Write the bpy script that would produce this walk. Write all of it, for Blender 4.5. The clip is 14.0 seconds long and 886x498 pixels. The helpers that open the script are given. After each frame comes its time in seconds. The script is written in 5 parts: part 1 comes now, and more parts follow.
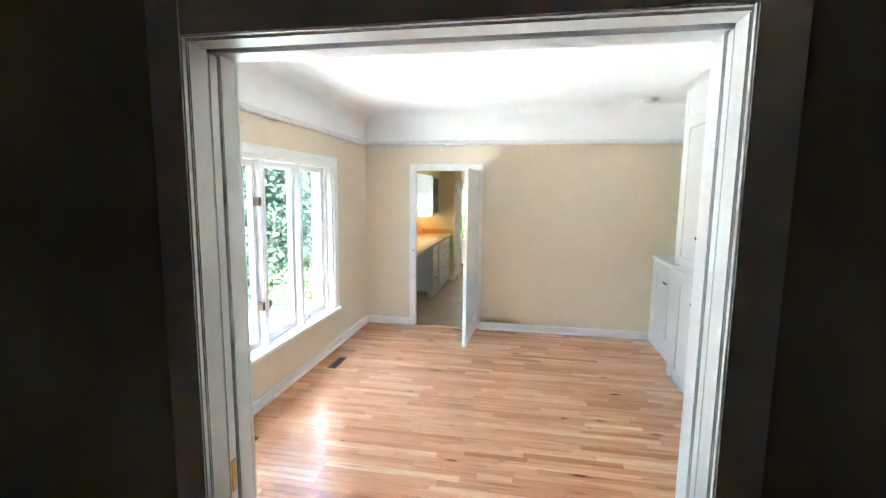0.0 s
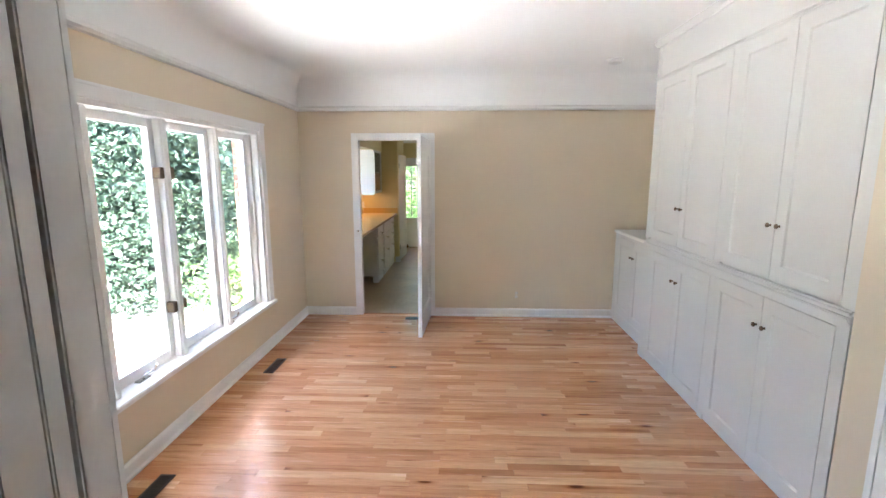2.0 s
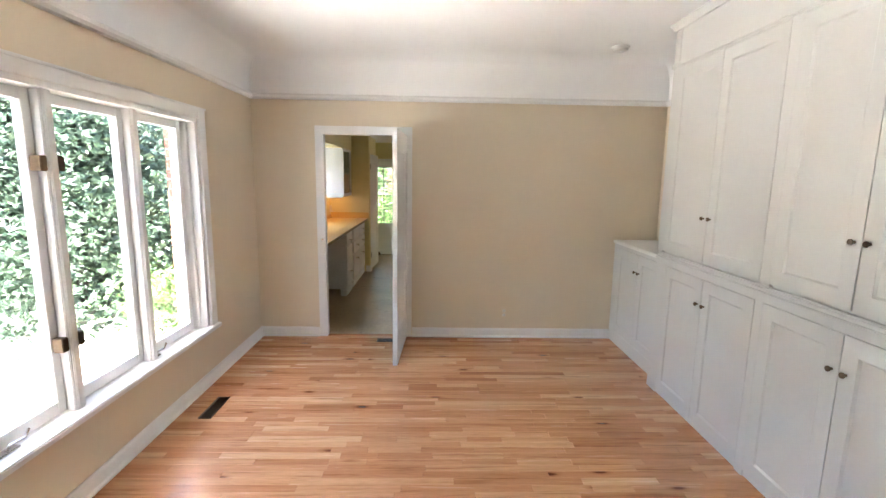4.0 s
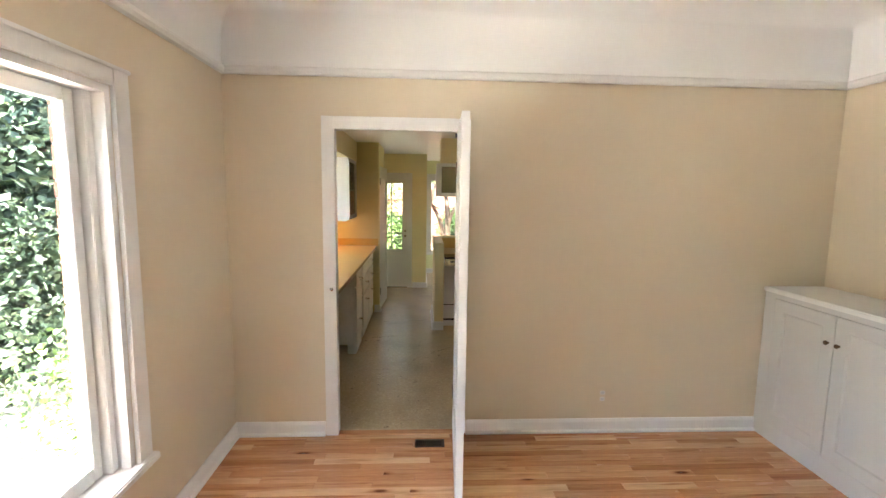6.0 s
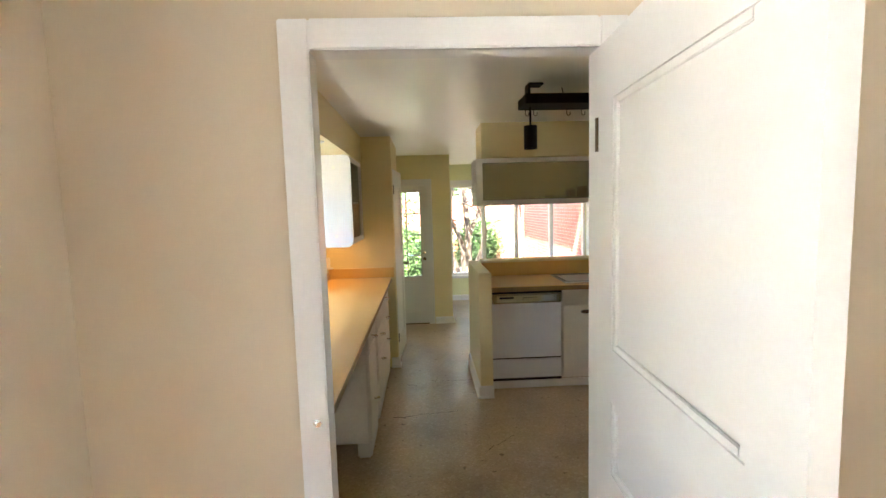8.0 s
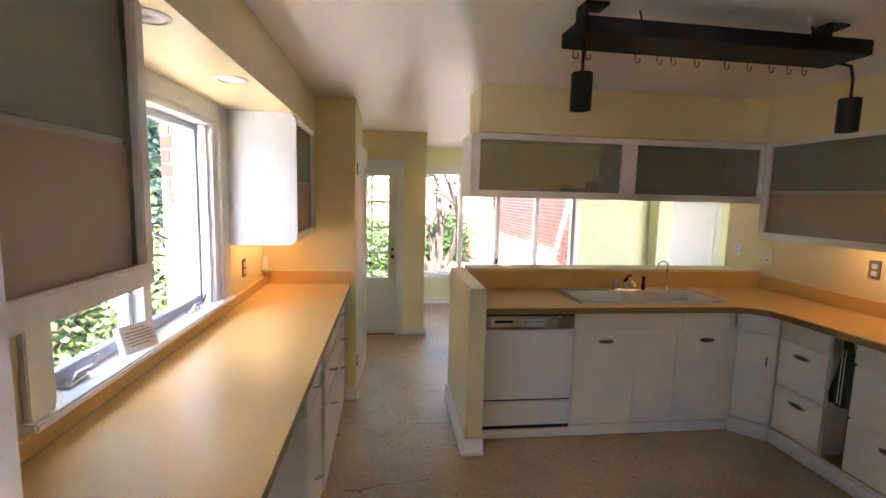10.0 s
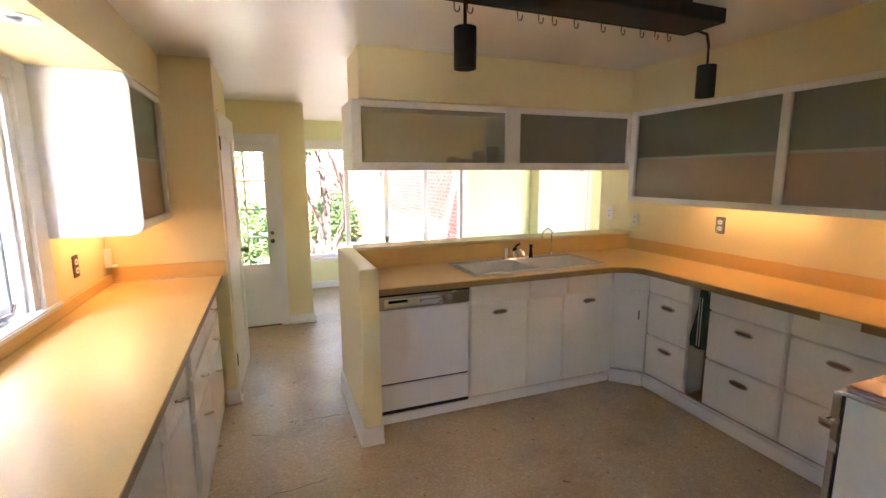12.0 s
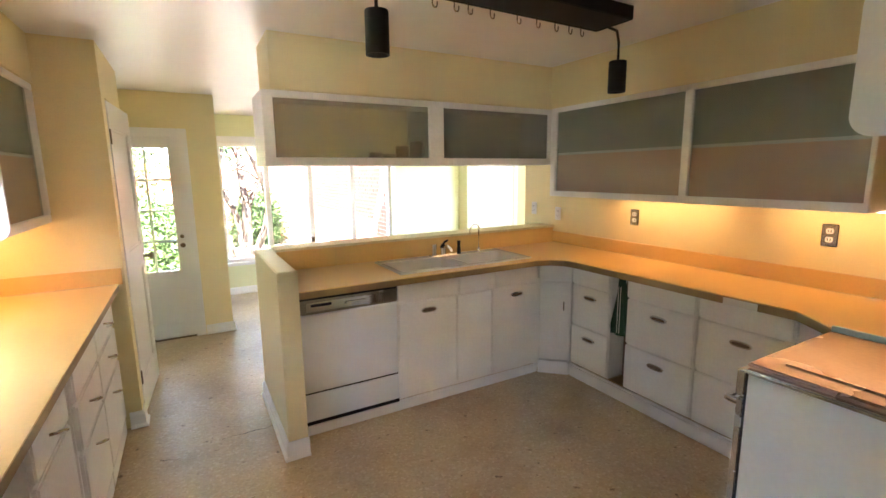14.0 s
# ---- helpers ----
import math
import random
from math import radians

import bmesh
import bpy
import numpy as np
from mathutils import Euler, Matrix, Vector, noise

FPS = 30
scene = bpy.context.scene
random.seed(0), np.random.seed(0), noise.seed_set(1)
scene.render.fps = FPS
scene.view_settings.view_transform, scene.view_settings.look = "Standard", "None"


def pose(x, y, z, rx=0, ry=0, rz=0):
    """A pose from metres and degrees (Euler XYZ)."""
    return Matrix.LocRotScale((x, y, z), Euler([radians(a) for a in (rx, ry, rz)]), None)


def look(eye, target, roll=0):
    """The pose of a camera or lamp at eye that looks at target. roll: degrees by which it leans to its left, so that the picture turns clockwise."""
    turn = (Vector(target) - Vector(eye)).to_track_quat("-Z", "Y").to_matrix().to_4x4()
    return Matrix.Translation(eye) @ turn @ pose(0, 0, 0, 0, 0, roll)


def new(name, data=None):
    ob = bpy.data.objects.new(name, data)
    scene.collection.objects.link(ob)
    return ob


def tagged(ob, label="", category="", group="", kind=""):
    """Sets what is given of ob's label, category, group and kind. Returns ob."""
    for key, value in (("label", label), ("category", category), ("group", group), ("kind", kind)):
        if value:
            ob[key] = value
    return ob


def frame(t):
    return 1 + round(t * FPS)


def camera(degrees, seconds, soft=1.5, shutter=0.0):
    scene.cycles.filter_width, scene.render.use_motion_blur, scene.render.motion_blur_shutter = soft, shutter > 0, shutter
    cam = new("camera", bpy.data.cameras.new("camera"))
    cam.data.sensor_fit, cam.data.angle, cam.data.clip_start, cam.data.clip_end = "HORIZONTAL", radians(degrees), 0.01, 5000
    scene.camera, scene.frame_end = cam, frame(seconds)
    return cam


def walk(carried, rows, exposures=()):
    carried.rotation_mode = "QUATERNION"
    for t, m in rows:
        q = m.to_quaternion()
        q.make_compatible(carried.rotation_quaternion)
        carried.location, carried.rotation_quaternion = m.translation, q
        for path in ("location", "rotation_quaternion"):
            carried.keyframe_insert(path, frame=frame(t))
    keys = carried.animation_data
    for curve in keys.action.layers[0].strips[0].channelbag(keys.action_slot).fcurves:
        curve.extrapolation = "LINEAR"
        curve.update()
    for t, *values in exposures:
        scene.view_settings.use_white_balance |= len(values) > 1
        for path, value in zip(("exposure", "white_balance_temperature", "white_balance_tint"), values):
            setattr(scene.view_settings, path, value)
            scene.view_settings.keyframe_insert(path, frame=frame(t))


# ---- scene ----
cam = camera(88.5, 14.0)
LAMP = 0.034
PATH = [
    (0, (0.461, -0.039, 1.756), (0.104, 1.913, 1.504), 0.6),
    (0.5, (0.359, 0.098, 1.741), (0.105, 2.060, 1.450), 0.2),
    (1, (0.282, 0.241, 1.688), (0.123, 2.210, 1.374), -0.2),
    (1.5, (0.251, 0.369, 1.678), (0.125, 2.338, 1.353), -0.3),
    (2, (0.217, 0.498, 1.666), (0.137, 2.468, 1.332), -0.0),
    (2.5, (0.210, 0.615, 1.650), (0.157, 2.586, 1.314), 0.3),
    (3, (0.218, 0.731, 1.633), (0.197, 2.703, 1.302), 0.4),
    (5.5, (-0.258, 2.267, 1.624), (-0.150, 4.247, 1.358), 1.3),
    (6, (-0.400, 2.721, 1.620), (-0.298, 4.704, 1.380), 0.8),
    (6.5, (-0.524, 3.153, 1.614), (-0.433, 5.140, 1.401), -0.1),
    (7, (-0.595, 3.569, 1.592), (-0.492, 5.557, 1.397), -1.3),
    (7.5, (-0.627, 3.993, 1.596), (-0.549, 5.983, 1.410), -1.7),
    (9.8, (-0.709, 5.367, 1.587), (-0.516, 7.346, 1.368), 1.3),
    (10, (-0.711, 5.418, 1.592), (-0.468, 7.390, 1.359), 1.4),
    (10.5, (-0.698, 5.497, 1.587), (-0.343, 7.447, 1.323), 1.2),
    (11, (-0.691, 5.532, 1.576), (-0.213, 7.453, 1.289), 0.5),
    (11.5, (-0.680, 5.560, 1.572), (-0.087, 7.444, 1.262), -0.0),
    (12, (-0.658, 5.581, 1.565), (0.041, 7.427, 1.240), -0.3),
    (12.5, (-0.637, 5.600, 1.558), (0.157, 7.406, 1.227), -0.4),
    (13, (-0.617, 5.614, 1.553), (0.240, 7.390, 1.218), -0.5),
    (13.5, (-0.604, 5.626, 1.551), (0.307, 7.375, 1.215), -0.5),
    (14, (-0.587, 5.630, 1.545), (0.376, 7.351, 1.212), -0.7),
]
EXPOSURES = [(0.0, 5.35, 5600, 3), (1.0, 5.05, 5850, 8), (3.0, 4.75, 6050, 12), (5.5, 4.84, 6950, 12), (7.5, 5.05, 6700, 7), (10.0, 5.2, 6300, 24), (11.0, 5.42, 6350, 20), (12.5, 5.9, 6450, 23), (14.0, 6.02, 6400, 18)]
walk(cam, [(t, look(eye, target, roll)) for t, eye, target, roll in PATH], EXPOSURES)

# ---- light ----
world = bpy.data.worlds.new("sky")
scene.world = world
world.use_nodes = True
sky = world.node_tree.nodes.new("ShaderNodeTexSky")
sky.sky_type, sky.sun_disc = "NISHITA", False
sky.sun_elevation, sky.sun_rotation = radians(60), radians(198)
world.node_tree.links.new(sky.outputs[0], world.node_tree.nodes["Background"].inputs[0])
world.node_tree.nodes["Background"].inputs[1].default_value = 0.15
sun = new("sun", bpy.data.lights.new("sun", "SUN"))
sun.data.energy, sun.data.angle, sun.data.color = 4.6, radians(0.5), (1, 0.95, 0.88)
sun.matrix_world = look((0, 0, 30), (0.30 * math.cos(radians(60)), 0.95 * math.cos(radians(60)), 30 - math.sin(radians(60))))

# ---- materials ----
def mat(name, color, rough=0.5, metal=0.0, spread=0.06, scale=6.0, fine=60.0, bump=0.05, spec=0.5, stretch=(1, 1, 1), vary=0.0, coat=0.0, rvar=0.08):
    """A surface with colour varied at two scales, uneven gloss and fine relief."""
    m = bpy.data.materials.new(name)
    m.use_nodes = True
    nt = m.node_tree
    n, L = nt.nodes, nt.links
    b = n["Principled BSDF"]
    b.inputs["Metallic"].default_value = metal
    b.inputs["Specular IOR Level"].default_value = spec
    b.inputs["Coat Weight"].default_value = coat
    tc = n.new("ShaderNodeTexCoord")
    mp = n.new("ShaderNodeMapping")
    mp.inputs["Scale"].default_value = stretch
    L.new(tc.outputs["Object"], mp.inputs[0])
    a = n.new("ShaderNodeTexNoise"); a.inputs["Scale"].default_value = scale; a.inputs["Detail"].default_value = 4
    c = n.new("ShaderNodeTexNoise"); c.inputs["Scale"].default_value = fine; c.inputs["Detail"].default_value = 3
    L.new(mp.outputs[0], a.inputs["Vector"]); L.new(mp.outputs[0], c.inputs["Vector"])
    mx = n.new("ShaderNodeMath"); mx.operation = "ADD"
    L.new(a.outputs[0], mx.inputs[0]); L.new(c.outputs[0], mx.inputs[1])
    rng = n.new("ShaderNodeMapRange")
    rng.inputs[1].default_value, rng.inputs[2].default_value = 0.6, 1.4
    rng.inputs[3].default_value, rng.inputs[4].default_value = 1 - spread, 1 + spread
    L.new(mx.outputs[0], rng.inputs[0])
    out = rng.outputs[0]
    if vary:
        oi = n.new("ShaderNodeObjectInfo")
        r2 = n.new("ShaderNodeMapRange")
        r2.inputs[3].default_value, r2.inputs[4].default_value = 1 - vary, 1 + vary
        L.new(oi.outputs["Random"], r2.inputs[0])
        geo = n.new("ShaderNodeNewGeometry")
        r3 = n.new("ShaderNodeMapRange")
        r3.inputs[3].default_value, r3.inputs[4].default_value = 1 - vary, 1 + vary
        L.new(geo.outputs["Random Per Island"], r3.inputs[0])
        m1 = n.new("ShaderNodeMath"); m1.operation = "MULTIPLY"
        m2 = n.new("ShaderNodeMath"); m2.operation = "MULTIPLY"
        L.new(r2.outputs[0], m1.inputs[0]); L.new(r3.outputs[0], m1.inputs[1])
        L.new(m1.outputs[0], m2.inputs[0]); L.new(out, m2.inputs[1])
        out = m2.outputs[0]
    vm = n.new("ShaderNodeVectorMath"); vm.operation = "SCALE"
    vm.inputs[0].default_value = color[:3]
    L.new(out, vm.inputs["Scale"])
    L.new(vm.outputs[0], b.inputs["Base Color"])
    rr = n.new("ShaderNodeMapRange")
    rr.inputs[3].default_value, rr.inputs[4].default_value = max(0.02, rough - rvar), min(1, rough + rvar)
    L.new(a.outputs[0], rr.inputs[0]); L.new(rr.outputs[0], b.inputs["Roughness"])
    if bump:
        bp = n.new("ShaderNodeBump")
        bp.inputs["Strength"].default_value, bp.inputs["Distance"].default_value = bump, 0.003
        L.new(c.outputs[0], bp.inputs["Height"]); L.new(bp.outputs[0], b.inputs["Normal"])
    return m


def glass_mat(name, rough=0.0, color=(1, 1, 1)):
    m = bpy.data.materials.new(name)
    m.use_nodes = True
    b = m.node_tree.nodes["Principled BSDF"]
    b.inputs["Base Color"].default_value = (*color, 1)
    b.inputs["Roughness"].default_value = rough
    b.inputs["Transmission Weight"].default_value = 1
    b.inputs["IOR"].default_value = 1.1 if rough == 0 else 1.3
    return m


def reeded_mat(name="reeded_glass", back=False, clear=0.84):
    """Frosted reeded glass: a clear share, a milky share and a soft gloss; the back pane only glows through."""
    m = bpy.data.materials.new(name)
    m.use_nodes = True
    n, L = m.node_tree.nodes, m.node_tree.links
    b = n["Principled BSDF"]
    b.inputs["Base Color"].default_value = (0.36, 0.36, 0.31, 1)
    b.inputs["Roughness"].default_value = 0.3
    b.inputs["Coat Weight"].default_value = 0.6
    b.inputs["Coat Roughness"].default_value = 0.14
    tc = n.new("ShaderNodeTexCoord")
    w = n.new("ShaderNodeTexNoise"); w.inputs["Scale"].default_value = 8
    mp = n.new("ShaderNodeMapping"); mp.inputs["Scale"].default_value = (30, 30, 0.4)
    L.new(tc.outputs["Object"], mp.inputs[0]); L.new(mp.outputs[0], w.inputs["Vector"])
    bp = n.new("ShaderNodeBump"); bp.inputs["Strength"].default_value = 0.2; bp.inputs["Distance"].default_value = 0.004
    L.new(w.outputs[0], bp.inputs["Height"]); L.new(bp.outputs[0], b.inputs["Normal"])
    t = n.new("ShaderNodeBsdfTranslucent" if back else "ShaderNodeBsdfTransparent")
    t.inputs[0].default_value = (0.80, 0.70, 0.46, 1) if back else (0.93, 0.95, 0.91, 1)
    mix = n.new("ShaderNodeMixShader")
    mix.inputs[0].default_value = 0.75 if back else clear
    L.new(b.outputs[0], mix.inputs[1]); L.new(t.outputs[0], mix.inputs[2])
    L.new(mix.outputs[0], n["Material Output"].inputs[0])
    return m


def ramp(n, stops):
    """A colour ramp node with the given (position, colour) stops."""
    r = n.new("ShaderNodeValToRGB")
    e = r.color_ramp.elements
    while len(e) < len(stops):
        e.new(0.5)
    for el, (p, c) in zip(e, stops):
        el.position, el.color = p, (*c, 1)
    return r


def oak_mat():
    """Satin red-oak strips: each board its own tone, long grain and a few dark knots."""
    m = bpy.data.materials.new("oak")
    m.use_nodes = True
    n, L = m.node_tree.nodes, m.node_tree.links
    b = n["Principled BSDF"]
    geo, oi = n.new("ShaderNodeNewGeometry"), n.new("ShaderNodeObjectInfo")
    add = n.new("ShaderNodeMath"); add.operation = "ADD"
    L.new(geo.outputs["Random Per Island"], add.inputs[0]); L.new(oi.outputs["Random"], add.inputs[1])
    fr = n.new("ShaderNodeMath"); fr.operation = "FRACT"
    L.new(add.outputs[0], fr.inputs[0])
    tone = ramp(n, [(0.0, (0.41, 0.175, 0.075)), (0.12, (0.52, 0.24, 0.11)), (0.55, (0.60, 0.30, 0.145)), (0.85, (0.66, 0.36, 0.185)), (1.0, (0.73, 0.44, 0.25))])
    L.new(fr.outputs[0], tone.inputs[0])
    off = n.new("ShaderNodeVectorMath"); off.operation = "SCALE"
    off.inputs[0].default_value = (37.0, 11.0, 5.0)
    L.new(fr.outputs[0], off.inputs["Scale"])
    pos = n.new("ShaderNodeVectorMath"); pos.operation = "ADD"
    L.new(geo.outputs["Position"], pos.inputs[0]); L.new(off.outputs[0], pos.inputs[1])
    mp = n.new("ShaderNodeMapping"); mp.inputs["Scale"].default_value = (1.1, 16, 16)
    L.new(pos.outputs[0], mp.inputs[0])
    g1 = n.new("ShaderNodeTexNoise"); g1.inputs["Scale"].default_value = 2.2; g1.inputs["Detail"].default_value = 5
    g2 = n.new("ShaderNodeTexNoise"); g2.inputs["Scale"].default_value = 14; g2.inputs["Detail"].default_value = 3
    L.new(mp.outputs[0], g1.inputs["Vector"]); L.new(mp.outputs[0], g2.inputs["Vector"])
    grain = ramp(n, [(0.28, (0.62, 0.50, 0.42)), (0.42, (0.93, 0.90, 0.87)), (0.62, (1.04, 1.05, 1.06))])
    L.new(g1.outputs[0], grain.inputs[0])
    fine = ramp(n, [(0.3, (0.88, 0.85, 0.82)), (0.6, (1.03, 1.03, 1.03))])
    L.new(g2.outputs[0], fine.inputs[0])
    km = n.new("ShaderNodeMapping"); km.inputs["Scale"].default_value = (2.2, 6.5, 6.5)
    L.new(pos.outputs[0], km.inputs[0])
    vo = n.new("ShaderNodeTexVoronoi"); vo.inputs["Scale"].default_value = 0.9
    L.new(km.outputs[0], vo.inputs["Vector"])
    knot = ramp(n, [(0.0, (0.16, 0.09, 0.06)), (0.055, (0.30, 0.18, 0.12)), (0.10, (0.82, 0.74, 0.68)), (0.17, (1, 1, 1))])
    L.new(vo.outputs["Distance"], knot.inputs[0])
    out = tone.outputs[0]
    for r in (grain, fine, knot):
        mul = n.new("ShaderNodeVectorMath"); mul.operation = "MULTIPLY"
        L.new(out, mul.inputs[0]); L.new(r.outputs[0], mul.inputs[1])
        out = mul.outputs[0]
    L.new(out, b.inputs["Base Color"])
    rr = n.new("ShaderNodeMapRange")
    rr.inputs[3].default_value, rr.inputs[4].default_value = 0.18, 0.32
    L.new(g1.outputs[0], rr.inputs[0]); L.new(rr.outputs[0], b.inputs["Roughness"])
    bp = n.new("ShaderNodeBump"); bp.inputs["Strength"].default_value, bp.inputs["Distance"].default_value = 0.04, 0.002
    L.new(g2.outputs[0], bp.inputs["Height"]); L.new(bp.outputs[0], b.inputs["Normal"])
    b.inputs["Coat Weight"].default_value, b.inputs["Coat Roughness"].default_value = 0.5, 0.16
    return m


def lino_mat():
    """Old linoleum of pressed tan and brown chips, with stains and worn patches."""
    m = bpy.data.materials.new("linoleum")
    m.use_nodes = True
    n, L = m.node_tree.nodes, m.node_tree.links
    b = n["Principled BSDF"]
    geo = n.new("ShaderNodeNewGeometry")
    warp = n.new("ShaderNodeTexNoise"); warp.inputs["Scale"].default_value = 40
    L.new(geo.outputs["Position"], warp.inputs["Vector"])
    wv = n.new("ShaderNodeVectorMath"); wv.operation = "SCALE"; wv.inputs["Scale"].default_value = 0.025
    L.new(warp.outputs["Color"], wv.inputs[0])
    pos = n.new("ShaderNodeVectorMath"); pos.operation = "ADD"
    L.new(geo.outputs["Position"], pos.inputs[0]); L.new(wv.outputs[0], pos.inputs[1])
    vo = n.new("ShaderNodeTexVoronoi"); vo.inputs["Scale"].default_value = 85
    L.new(pos.outputs[0], vo.inputs["Vector"])
    sep = n.new("ShaderNodeSeparateColor"); L.new(vo.outputs["Color"], sep.inputs[0])
    chip = ramp(n, [(0.0, (0.44, 0.325, 0.195)), (0.25, (0.49, 0.365, 0.22)), (0.6, (0.51, 0.385, 0.235)), (0.88, (0.54, 0.415, 0.26)), (1.0, (0.60, 0.48, 0.32))])
    L.new(sep.outputs[0], chip.inputs[0])
    big = n.new("ShaderNodeTexNoise"); big.inputs["Scale"].default_value = 1.7; big.inputs["Detail"].default_value = 6
    L.new(geo.outputs["Position"], big.inputs["Vector"])
    wear = ramp(n, [(0.3, (0.70, 0.66, 0.60)), (0.5, (0.95, 0.94, 0.92)), (0.72, (1.1, 1.1, 1.08))])
    L.new(big.outputs[0], wear.inputs[0])
    spot = n.new("ShaderNodeTexNoise"); spot.inputs["Scale"].default_value = 17; spot.inputs["Detail"].default_value = 3
    L.new(geo.outputs["Position"], spot.inputs["Vector"])
    dirt = ramp(n, [(0.27, (0.42, 0.36, 0.30)), (0.33, (1, 1, 1))])
    L.new(spot.outputs[0], dirt.inputs[0])
    out = chip.outputs[0]
    for r in (wear, dirt):
        mul = n.new("ShaderNodeVectorMath"); mul.operation = "MULTIPLY"
        L.new(out, mul.inputs[0]); L.new(r.outputs[0], mul.inputs[1])
        out = mul.outputs[0]
    L.new(out, b.inputs["Base Color"])
    rr = n.new("ShaderNodeMapRange")
    rr.inputs[3].default_value, rr.inputs[4].default_value = 0.22, 0.5
    L.new(big.outputs[0], rr.inputs[0]); L.new(rr.outputs[0], b.inputs["Roughness"])
    bp = n.new("ShaderNodeBump"); bp.inputs["Strength"].default_value, bp.inputs["Distance"].default_value = 0.25, 0.006
    L.new(spot.outputs[0], bp.inputs["Height"]); L.new(bp.outputs[0], b.inputs["Normal"])
    return m


def glow_mat(name, color, power):
    m = bpy.data.materials.new(name)
    m.use_nodes = True
    b = m.node_tree.nodes["Principled BSDF"]
    b.inputs["Emission Color"].default_value = (*color, 1)
    b.inputs["Emission Strength"].default_value = power
    return m


BEIGE = mat("beige_paint", (0.72, 0.62, 0.47), 0.6, spread=0.03, scale=1.2, fine=220, bump=0.06)
CREAM = mat("cream_paint", (0.86, 0.85, 0.80), 0.6, spread=0.02, scale=1.2, fine=180, bump=0.06)
CEIL = mat("ceiling_white", (0.90, 0.90, 0.89), 0.65, spread=0.02, scale=1.0, fine=180, bump=0.05)
WHITE = mat("white_gloss_paint", (0.81, 0.80, 0.78), 0.32, spread=0.025, scale=5, fine=90, bump=0.04)
CABINET = mat("cabinet_white_paint", (0.67, 0.66, 0.625), 0.38, spread=0.025, scale=5, fine=90, bump=0.04)
SALMON = mat("salmon_lining", (0.86, 0.56, 0.43), 0.6, spread=0.08, scale=3, fine=50, bump=0.03)
SAGE = mat("sage_lining", (0.42, 0.43, 0.37), 0.6, spread=0.08, scale=3, fine=50, bump=0.03)
YELLOW = mat("yellow_paint", (0.80, 0.69, 0.38), 0.45, spread=0.05, scale=1.6, fine=160, bump=0.08)
KCEIL = mat("kitchen_ceiling_gloss", (0.88, 0.86, 0.81), 0.36, rvar=0.02, spread=0.03, scale=1.2, fine=140, bump=0.06)
OLDWHITE = mat("old_enamel", (0.84, 0.82, 0.77), 0.35, spread=0.06, scale=4, fine=60, bump=0.03)
METALWHITE = mat("white_metal_panel", (0.79, 0.80, 0.81), 0.35, spread=0.03, scale=3, fine=60, bump=0.02)
LAMINATE = mat("orange_laminate", (0.73, 0.46, 0.15), 0.33, spread=0.05, scale=2.5, fine=90, bump=0, rvar=0.015)
EDGE = mat("laminate_edge", (0.30, 0.19, 0.07), 0.45, spread=0.12, scale=5, fine=70)
OAK, LINO = oak_mat(), lino_mat()
STEEL = mat("steel", (0.55, 0.53, 0.5), 0.25, 1.0, spread=0.08, scale=8, fine=120, bump=0.03)
CHROME = mat("chrome", (0.8, 0.8, 0.8), 0.1, 1.0, spread=0.03, bump=0)
BRASS = mat("brass", (0.6, 0.42, 0.15), 0.3, 1.0, spread=0.1, bump=0.05)
BRONZE = mat("bronze_plate", (0.16, 0.11, 0.07), 0.4, 0.8, spread=0.2)
BLACK = mat("black_metal", (0.012, 0.012, 0.014), 0.55, 0.3, spread=0.2, bump=0.05)
COPPER = mat("copper_enamel", (0.42, 0.27, 0.20), 0.28, 0.5, spread=0.08, scale=3, bump=0.02)
DARK = mat("dark_void", (0.02, 0.015, 0.012), 0.8, spread=0.3)
REDWOOD = mat("bare_red_wood", (0.10, 0.03, 0.018), 0.6, spread=0.3, stretch=(2, 20, 20))
VENT = mat("brown_vent", (0.07, 0.045, 0.03), 0.45, 0.5, spread=0.2)
PORCELAIN = mat("white_porcelain", (0.84, 0.83, 0.80), 0.14, spread=0.02, bump=0.0, coat=0.5)
GLASS, REEDED, BACKGLASS = glass_mat("window_glass"), reeded_mat(), reeded_mat("reeded_back_glass", True)
MILKY = reeded_mat("milky_reeded_glass", False, 0.6)
BRICK = mat("brick", (0.27, 0.095, 0.06), 0.85, spread=0.18, scale=9, fine=90, bump=0.3, vary=0.2)
MORTAR = mat("mortar", (0.38, 0.35, 0.31), 0.9, spread=0.12, fine=120, bump=0.3)
CONCRETE = mat("pale_concrete", (0.74, 0.72, 0.68), 0.85, spread=0.12, scale=1.2, fine=40, bump=0.2)
PAVING = mat("grey_paving", (0.38, 0.36, 0.33), 0.85, spread=0.15, scale=1.5, fine=40, bump=0.2)
EARTH = mat("garden_soil", (0.10, 0.09, 0.05), 0.95, spread=0.4, scale=1.5, fine=20, bump=0.5)
LEAF = mat("leaf_green", (0.06, 0.115, 0.03), 0.5, spread=0.3, scale=2, fine=20, vary=0.4, bump=0)
PLUM = mat("plum_red_leaf", (0.12, 0.035, 0.04), 0.5, spread=0.3, scale=2, fine=20, vary=0.4, bump=0)
NEEDLE = mat("hemlock_green", (0.075, 0.13, 0.08), 0.55, spread=0.3, scale=2, fine=20, vary=0.4, bump=0)
BARK = mat("bark", (0.10, 0.075, 0.055), 0.9, spread=0.3, scale=8, fine=50, bump=0.6, stretch=(4, 4, 1))
GREENCLOTH = mat("green_cloth", (0.02, 0.06, 0.035), 0.9, spread=0.3, fine=200, bump=0.3)
